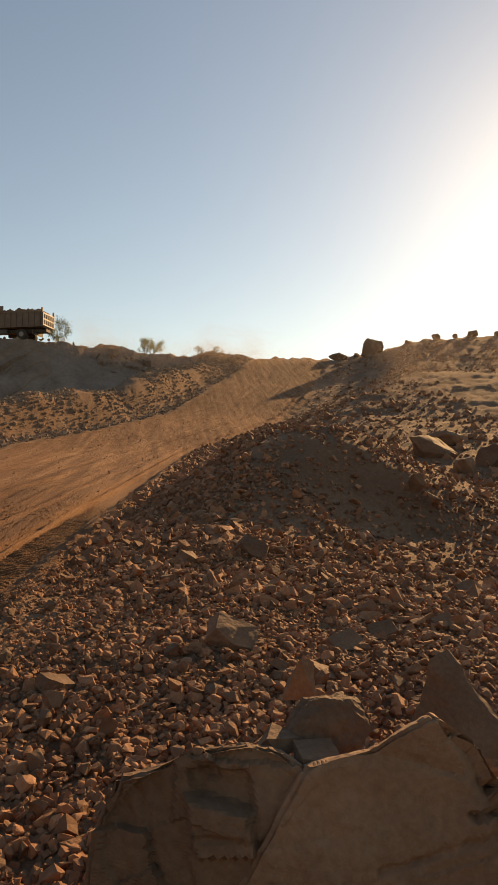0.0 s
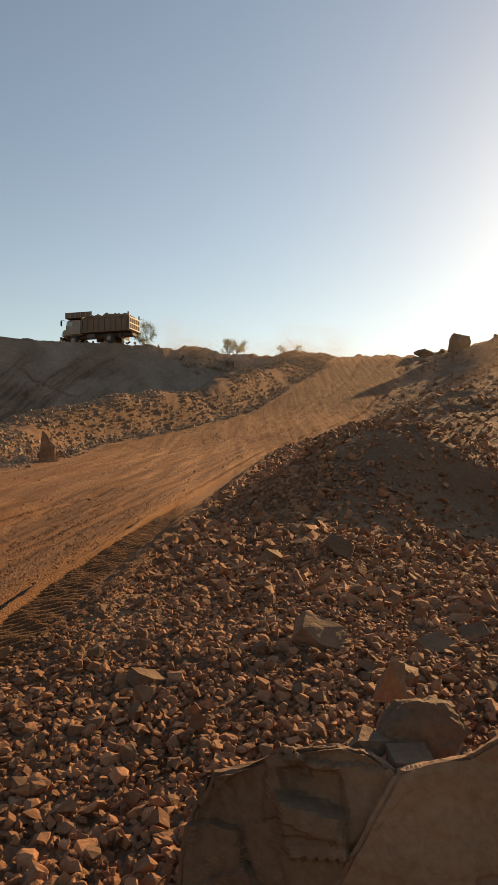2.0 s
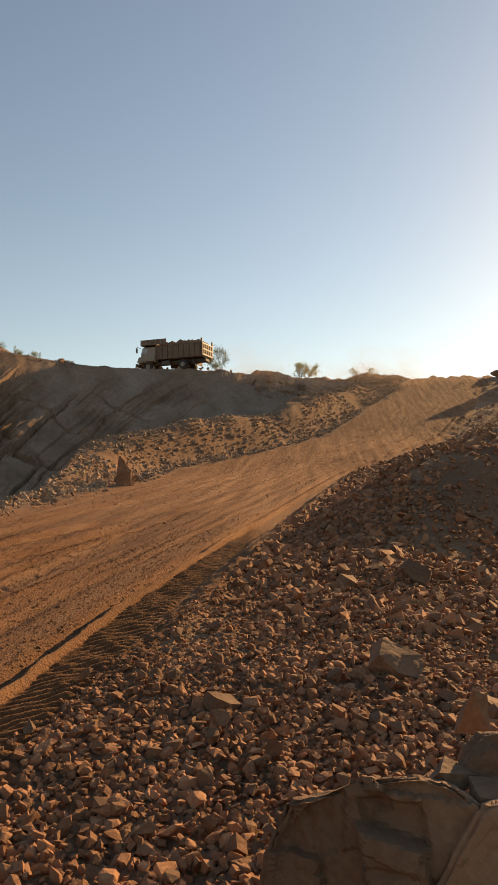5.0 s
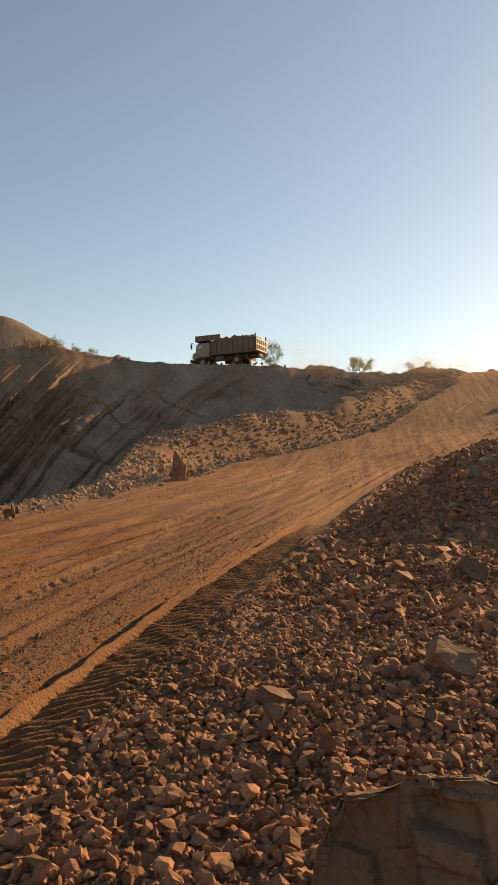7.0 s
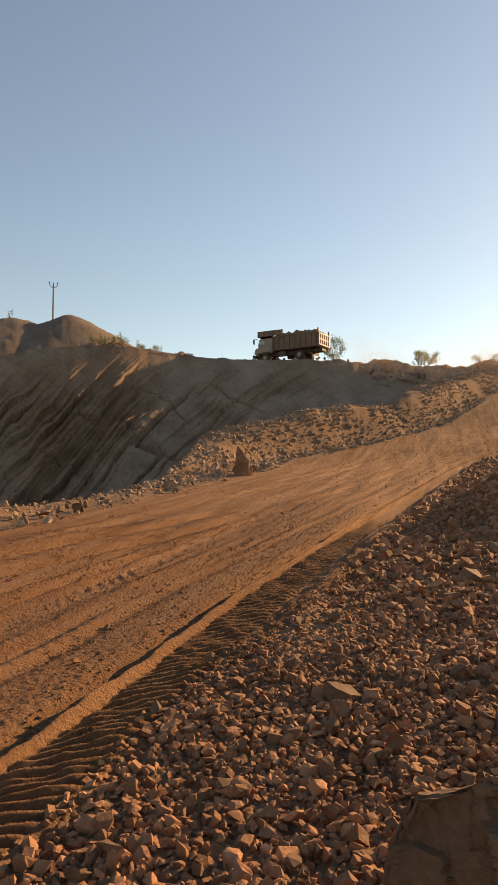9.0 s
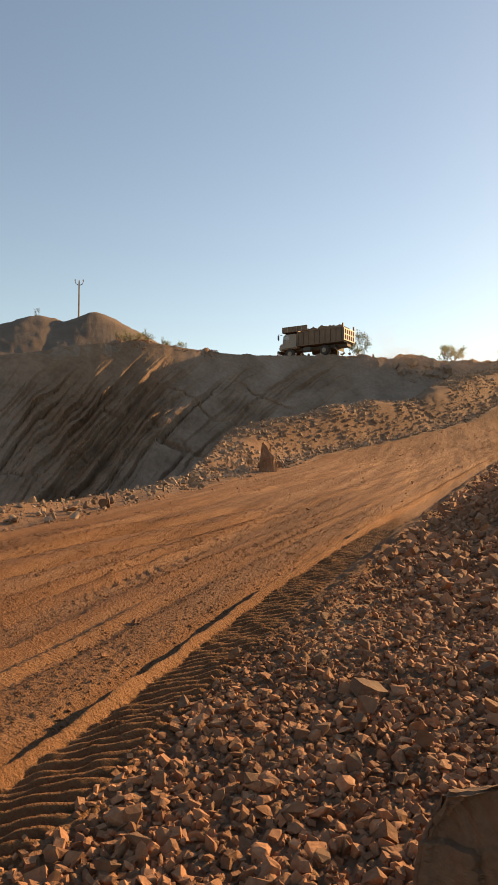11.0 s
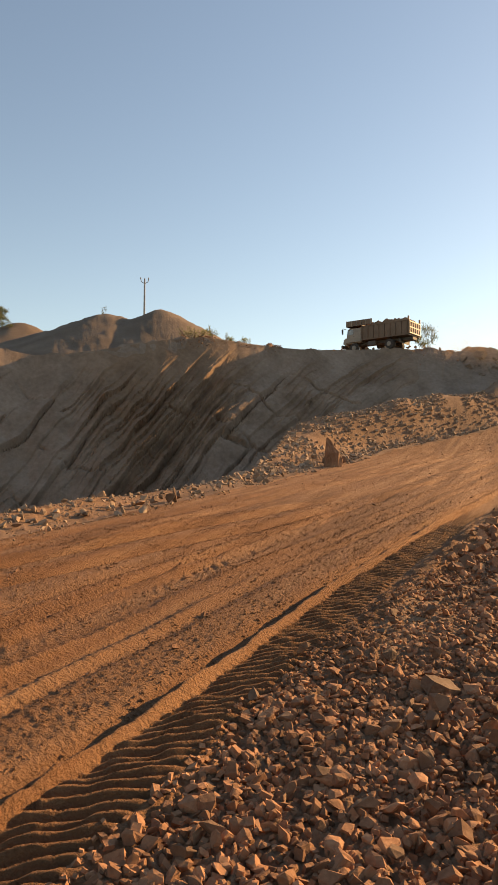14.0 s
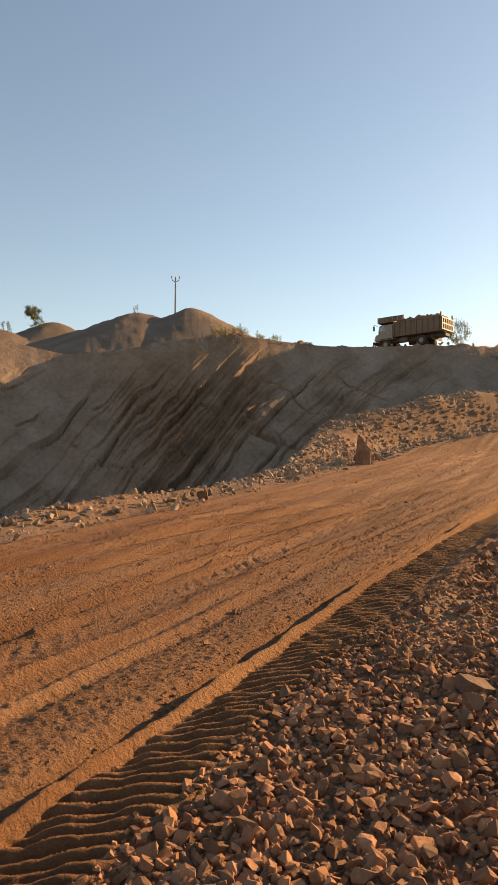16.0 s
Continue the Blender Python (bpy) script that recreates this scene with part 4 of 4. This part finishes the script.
def tipper():
    """x to the front, the ground at z 0."""
    t = new("dump_truck")
    part("chassis", solid(7.0, 0.9, 0.28, (-0.2, 0, 0.92), 0.02), DARK, t)
    for y in (1.0, -1.0):
        wheel(t, 2.35, y, 0.3)
        wheel(t, -1.55, y * 0.92, 0.56)
        part("mudguard", solid(1.2, 0.45, 0.06, (2.35, y, 1.1), 0.02), CAB, t)
        part("fuel_tank" if y > 0 else "air_tank", solid(0.9, 0.4, 0.45, (0.4, y * 0.95, 0.78), 0.06), DARK, t)
    for x in (-1.55,):
        bm = bmesh.new()
        tube(bm, (x, -1, 0.5), (x, 1, 0.5), 0.09, 0.09, 8)
        part("axle", bm, DARK, t)
    # the load body: floor, ribbed sides, headboard with the hood over the cab, barred tailgate
    part("body_floor", solid(5.0, 2.4, 0.12, (-1.1, 0, 1.22), 0.01), PAINT, t)
    for y in (1.17, -1.17):
        side = part("side_wall", solid(5.0, 0.08, 1.25, (-1.1, y, 1.9), 0.01), PAINT, t)
        for k in range(9):
            part("side_rib", solid(0.09, 0.07, 1.2, (-3.45 + 0.6 * k, y * 1.06, 1.9), 0.01), PAINT, side)
        part("top_rail", solid(5.05, 0.13, 0.1, (-1.1, y * 1.02, 2.55), 0.01), PAINT, side)
    gate = part("tailgate", solid(0.07, 2.4, 1.25, (-3.62, 0, 1.9), 0.01), PAINT, t)
    for k in range(6):
        part("gate_bar", solid(0.08, 0.14, 1.15, (-3.69, -1.1 + 0.44 * k, 1.9), 0.01), CAB, gate)
    for z in (1.35, 1.9, 2.45):
        part("gate_rail", solid(0.07, 2.4, 0.12, (-3.70, 0, z), 0.01), CAB, gate)
    for y in (1.2, -1.2):
        part("gate_post", solid(0.14, 0.14, 1.7, (-3.62, y, 2.1), 0.01), PAINT, gate)
    part("headboard", solid(0.1, 2.4, 1.95, (1.42, 0, 2.25), 0.01), PAINT, t)
    hood = part("hood", solid(2.0, 2.4, 0.08, (2.2, 0, 3.2), 0.01), PAINT, t)
    for y in (1.18, -1.18):
        part("hood_side", solid(2.9, 0.06, 0.55, (1.75, y, 2.95), 0.01), PAINT, hood)
        for k in range(6):
            part("hood_rib", solid(0.07, 0.06, 0.55, (0.4 + 0.54 * k, y * 1.04, 2.95), 0.01), CAB, hood)
    part("hood_front", solid(0.06, 2.4, 0.6, (3.2, 0, 2.97), 0.01), PAINT, hood)
    # cab with sloping nose
    bm = bmesh.new()
    vs = box(bm, 2.45, 0, 1.75, 1.85, 2.2, 1.5)
    for vtx in vs:
        if vtx.co.x > 2.5 and vtx.co.z > 2:
            vtx.co.x -= 0.28
    bmesh.ops.bevel(bm, geom=bm.edges[:], offset=0.08, segments=3, affect="EDGES")
    cab = part("cab", bm, CAB, t, "dusty cream driver's cab")
    part("bonnet", solid(0.55, 1.9, 0.75, (3.45, 0, 1.25), 0.12), CAB, t)
    part("bumper", solid(0.22, 2.3, 0.3, (3.72, 0, 0.75), 0.04), DARK, t)
    part("windscreen", solid(0.03, 1.9, 0.65, (3.23, 0, 2.1), 0.01, Matrix.Rotation(radians(-11), 4, "Y")), GLASS, cab)
    for y in (1.11, -1.11):
        part("side_window", solid(0.62, 0.03, 0.5, (2.75, y, 2.12), 0.02), GLASS, cab)
        part("door_handle", solid(0.14, 0.04, 0.04, (2.4, y * 1.01, 1.65), 0.01), DARK, cab)
        part("headlight", solid(0.06, 0.22, 0.22, (3.74, y * 0.75, 1.15), 0.03), GLASS, cab)
        bm = bmesh.new()
        tube(bm, (3.25, y, 2.45), (3.55, y * 1.2, 2.55), 0.025, 0.025)
        tube(bm, (3.55, y * 1.2, 2.55), (3.55, y * 1.2, 1.9), 0.02, 0.02)
        box(bm, 3.56, y * 1.2, 2.2, 0.06, 0.24, 0.46)
        part("mirror", bm, DARK, cab)
    part("mudflap", solid(0.03, 2.2, 0.45, (-2.6, 0, 0.75), 0.0), DARK, t)
    return t


truck = tipper()
tx, ty = polar(18.2, 72.6)
truck.matrix_world = pose(tx, ty, height(tx, ty) - 0.05, 0, 0, 170)
tagged(truck, "dusty loaded tipper truck with a cream cab driving along the crest", "truck")
# its load
lb = bmesh.new()
bmesh.ops.create_grid(lb, x_segments=50, y_segments=24, size=0.5, matrix=Matrix.Diagonal((4.8, 2.2, 1, 1)))
for vtx in lb.verts:
    edge = min(1, (1.1 - abs(vtx.co.y)) / 0.5, (2.4 - abs(vtx.co.x)) / 0.5)
    vtx.co.z = 0.42 * max(edge, 0) ** 0.6 + 0.28 * edge * noise.fractal(vtx.co * 2.2, 1.0, 2.0, 4)
ext = bmesh.ops.extrude_face_region(lb, geom=lb.faces[:])
for vtx in [g for g in ext["geom"] if isinstance(g, bmesh.types.BMVert)]:
    vtx.co.z = -1.0
load = part("stone_load", lb, EARTH)
load.matrix_world = truck.matrix_world @ pose(-1.1, 0, 2.52)
tagged(load, "heaped load of earth and stone in the truck body", "load")


# ---- growth on the plateau ----
def leaf_material(name, colour):
    m = plain(name, colour, 0.7)
    n, l = m.node_tree.nodes, m.node_tree.links
    tr, mx = n.new("ShaderNodeBsdfTranslucent"), n.new("ShaderNodeMixShader")
    tr.inputs["Color"].default_value = (colour[0] * 1.6, colour[1] * 1.8, colour[2] * 1.2, 1)
    mx.inputs[0].default_value = 0.5
    l.new(n["Principled BSDF"].outputs[0], mx.inputs[1])
    l.new(tr.outputs[0], mx.inputs[2])
    l.new(mx.outputs[0], n["Material Output"].inputs["Surface"])
    return m


BARK = plain("grey_brown_bark", (0.16, 0.12, 0.09), 0.9)
LEAF = leaf_material("dusty_green_leaf", (0.085, 0.085, 0.045))
DRY = leaf_material("dry_olive_leaf", (0.15, 0.15, 0.07))


def shrub(name, seed, high, wide, stems, leaves, leaf, mat, label, category, bare=0.35):
    """A tapered stem or several, forking limbs, and small leaves round the twig ends."""
    rs = np.random.RandomState(seed)
    tree = new(name)
    wood = bmesh.new()
    tips = []

    def limb(a, d, length, rad, depth):
        d = d.normalized()
        b = a + d * length
        tube(wood, a, b, rad, rad * 0.65, 5)
        if depth == 0:
            tips.append(b)
            return
        if depth < 3:
            tips.append(a.lerp(b, 0.7))
        for _ in range(rs.randint(2, 4)):
            turn = Vector(rs.normal(size=3)) * 0.55
            limb(b, d + turn + Vector((0, 0, 0.12)), length * rs.uniform(0.6, 0.85), rad * 0.62, depth - 1)

    for _ in range(stems):
        lean = Vector((rs.normal() * (0.15 if stems == 1 else 0.7), rs.normal() * (0.15 if stems == 1 else 0.7), 1))
        limb(Vector((rs.normal() * 0.03 * stems, rs.normal() * 0.03 * stems, -0.1)), lean, high * bare, high * 0.018, 3)
    k = high / max(t.z for t in tips)
    w = wide / 2 / max(np.percentile([math.hypot(t.x, t.y) for t in tips], 92), 0.01)
    for v in wood.verts:
        v.co = Vector((v.co.x * w, v.co.y * w, v.co.z * k * 0.97))
    part("trunk", wood, BARK, tree)
    crown = bmesh.new()
    for _ in range(leaves):
        t = tips[rs.randint(len(tips))]
        c = Vector((t.x * w, t.y * w, t.z * k)) + Vector(rs.normal(size=3)) * high * 0.055
        m = Matrix.Translation(c) @ Euler(rs.uniform(0, 6.28, 3)).to_matrix().to_4x4()
        sz = leaf * rs.uniform(0.6, 1.3)
        q = [crown.verts.new(m @ Vector(p)) for p in ((-sz, 0, 0), (0, -sz * 0.4, 0.1 * sz), (sz, 0, 0), (0, sz * 0.4, 0.1 * sz))]
        crown.faces.new(q)
    part("crown", crown, mat, tree)
    return tagged(tree, label, category)


def plant(ob, az, r, sink=0.05):
    x, y = polar(az, r)
    ob.matrix_world = pose(x, y, height(x, y) - sink)


plant(shrub("tree", 4, 3.8, 3.1, 1, 1900, 0.08, LEAF, "small thin-leaved tree standing alone on the skyline", "tree"), 14.4, 79)
plant(shrub("bush", 8, 2.1, 2.6, 5, 2200, 0.07, DRY, "round dusty bush on the skyline", "bush", 0.25), 7.8, 78.5)
plant(shrub("bush", 12, 1.0, 1.6, 5, 160, 0.07, DRY, "low sparse shrub on the crest beside the road", "bush", 0.3), 3.9, 77)
plant(shrub("bush", 15, 0.9, 1.4, 5, 140, 0.07, DRY, "low sparse shrub on the crest beside the road", "bush", 0.3), 2.6, 77.5)
plant(shrub("bush", 18, 0.9, 1.6, 4, 120, 0.06, DRY, "low dry shrub near the lone tree", "bush", 0.3), 12.3, 79)
for az, r, hgt, wd, sd in ((32.9, 64.5, 1.7, 2.8, 22), (31.6, 65, 1.4, 2.2, 25), (30.3, 66, 1.3, 1.6, 28), (29.0, 67, 1.1, 1.2, 29)):
    plant(shrub("bush", sd, hgt, wd, 6, 420, 0.06, DRY, "dry yellow-green scrub at the head of the rock face", "bush", 0.25), az, r)
plant(shrub("bush", 33, 1.1, 0.9, 3, 200, 0.06, LEAF, "small dark bush on the spoil hill", "bush", 0.3), 39.9, 92)
plant(shrub("tree", 36, 3.0, 3.4, 3, 3600, 0.10, LEAF, "dense dark tree beside the far spoil hill", "tree", 0.25), 47.4, 112)
plant(shrub("bush", 39, 1.6, 1.6, 4, 400, 0.07, LEAF, "dark bush by the far spoil hill", "bush", 0.25), 49.6, 108)

# ---- power pole behind the spoil hill ----
CONCRETE = plain("weathered_concrete", (0.33, 0.31, 0.28), 0.9)
pole = new("power_pole")
bm = bmesh.new()
tube(bm, (0, 0, -1.0), (0, 0, 8.0), 0.16, 0.10, 10)
part("post", bm, CONCRETE, pole)
bm = bmesh.new()
for sgn in (1, -1):
    tube(bm, (0, 0, 7.5), (0.42 * sgn, 0, 7.75), 0.04, 0.04)
    tube(bm, (0.42 * sgn, 0, 7.75), (0.5 * sgn, 0, 8.1), 0.04, 0.04)
part("cross_arm", bm, DARK, pole, "dark steel V-shaped cross-arm")
for ix, iz in ((0.5, 8.1), (-0.5, 8.1), (0, 8.0)):
    bm = bmesh.new()
    tube(bm, (ix, 0, iz), (ix, 0, iz + 0.12), 0.07, 0.09, 8)
    tube(bm, (ix, 0, iz + 0.12), (ix, 0, iz + 0.24), 0.06, 0.03, 8)
    part("insulator", bm, CONCRETE, pole, "pale ceramic insulator")
px, py = polar(36.85, 93)
pole.matrix_world = pose(px, py, EYE + 93 * math.tan(radians(15.4)) - 8.2, 0, 0, 37)
tagged(pole, "slim concrete power pole with three insulators", "pole")


# ---- dust hanging in the air behind the truck and over the crest ----
DUST = bpy.data.materials.new("airborne_dust")
DUST.use_nodes = True
dn, dl = DUST.node_tree.nodes, DUST.node_tree.links
dn.remove(dn["Principled BSDF"])
d1, d2, dm = dn.new("ShaderNodeBsdfDiffuse"), dn.new("ShaderNodeBsdfTranslucent"), dn.new("ShaderNodeMixShader")
for nd in (d1, d2):
    nd.inputs["Color"].default_value = (0.62, 0.46, 0.33, 1)
dm.inputs[0].default_value = 0.65
d3, d4 = dn.new("ShaderNodeBsdfTransparent"), dn.new("ShaderNodeMixShader")
d4.inputs[0].default_value = 0.8
dl.new(d1.outputs[0], dm.inputs[1])
dl.new(d2.outputs[0], dm.inputs[2])
dl.new(d3.outputs[0], d4.inputs[1])
dl.new(dm.outputs[0], d4.inputs[2])
dl.new(d4.outputs[0], dn["Material Output"].inputs["Surface"])


def dust(name, n, az0, az1, r0, r1, high, grain, label, seed, keep):
    """Countless specks of dust, thickest low down, in drifting clumps."""
    rs = np.random.RandomState(seed)
    r, a = rs.uniform(r0, r1, n), np.radians(rs.uniform(az0, az1, n))
    x, y = -r * np.sin(a), r * np.cos(a)
    up = rs.exponential(high, n)
    side = np.minimum(np.degrees(a) - az0, az1 - np.degrees(a))
    ok = (fbm(np.degrees(a) * 1.0, up * 1.5 + r * 0.1, 3.0, 4) + 0.5) > keep * rs.rand(n) + 0.15
    ok &= (rs.rand(n) < smooth(0, 5, side)) & (up < 3 * high)
    x, y, up = x[ok], y[ok], up[ok]
    z = land(x, y)[0] + up
    c = np.stack([x, y, z], -1)
    tri = rs.normal(size=(len(c), 3, 3)) * grain
    v = (c[:, None, :] + tri).reshape(-1, 3)
    f = np.arange(len(v)).reshape(-1, 3)
    me = bpy.data.meshes.new(name)
    me.vertices.add(len(v))
    me.vertices.foreach_set("co", v.ravel())
    me.loops.add(f.size)
    me.loops.foreach_set("vertex_index", f.ravel())
    me.polygons.add(len(f))
    me.polygons.foreach_set("loop_start", np.arange(0, f.size, 3))
    me.update(calc_edges=True)
    me.materials.append(DUST)
    return tagged(new(name, me), label, "dust", kind="stuff")


dust("dust_plume", 260000, -4, 19, 70, 77, 1.2, 0.014, "thin orange dust plume hanging behind the truck", 5, 0.8)
dust("dust_haze", 260000, -32, 6, 40, 80, 1.3, 0.014, "thin sunlit dust drifting low over the waste ground", 6, 0.7)
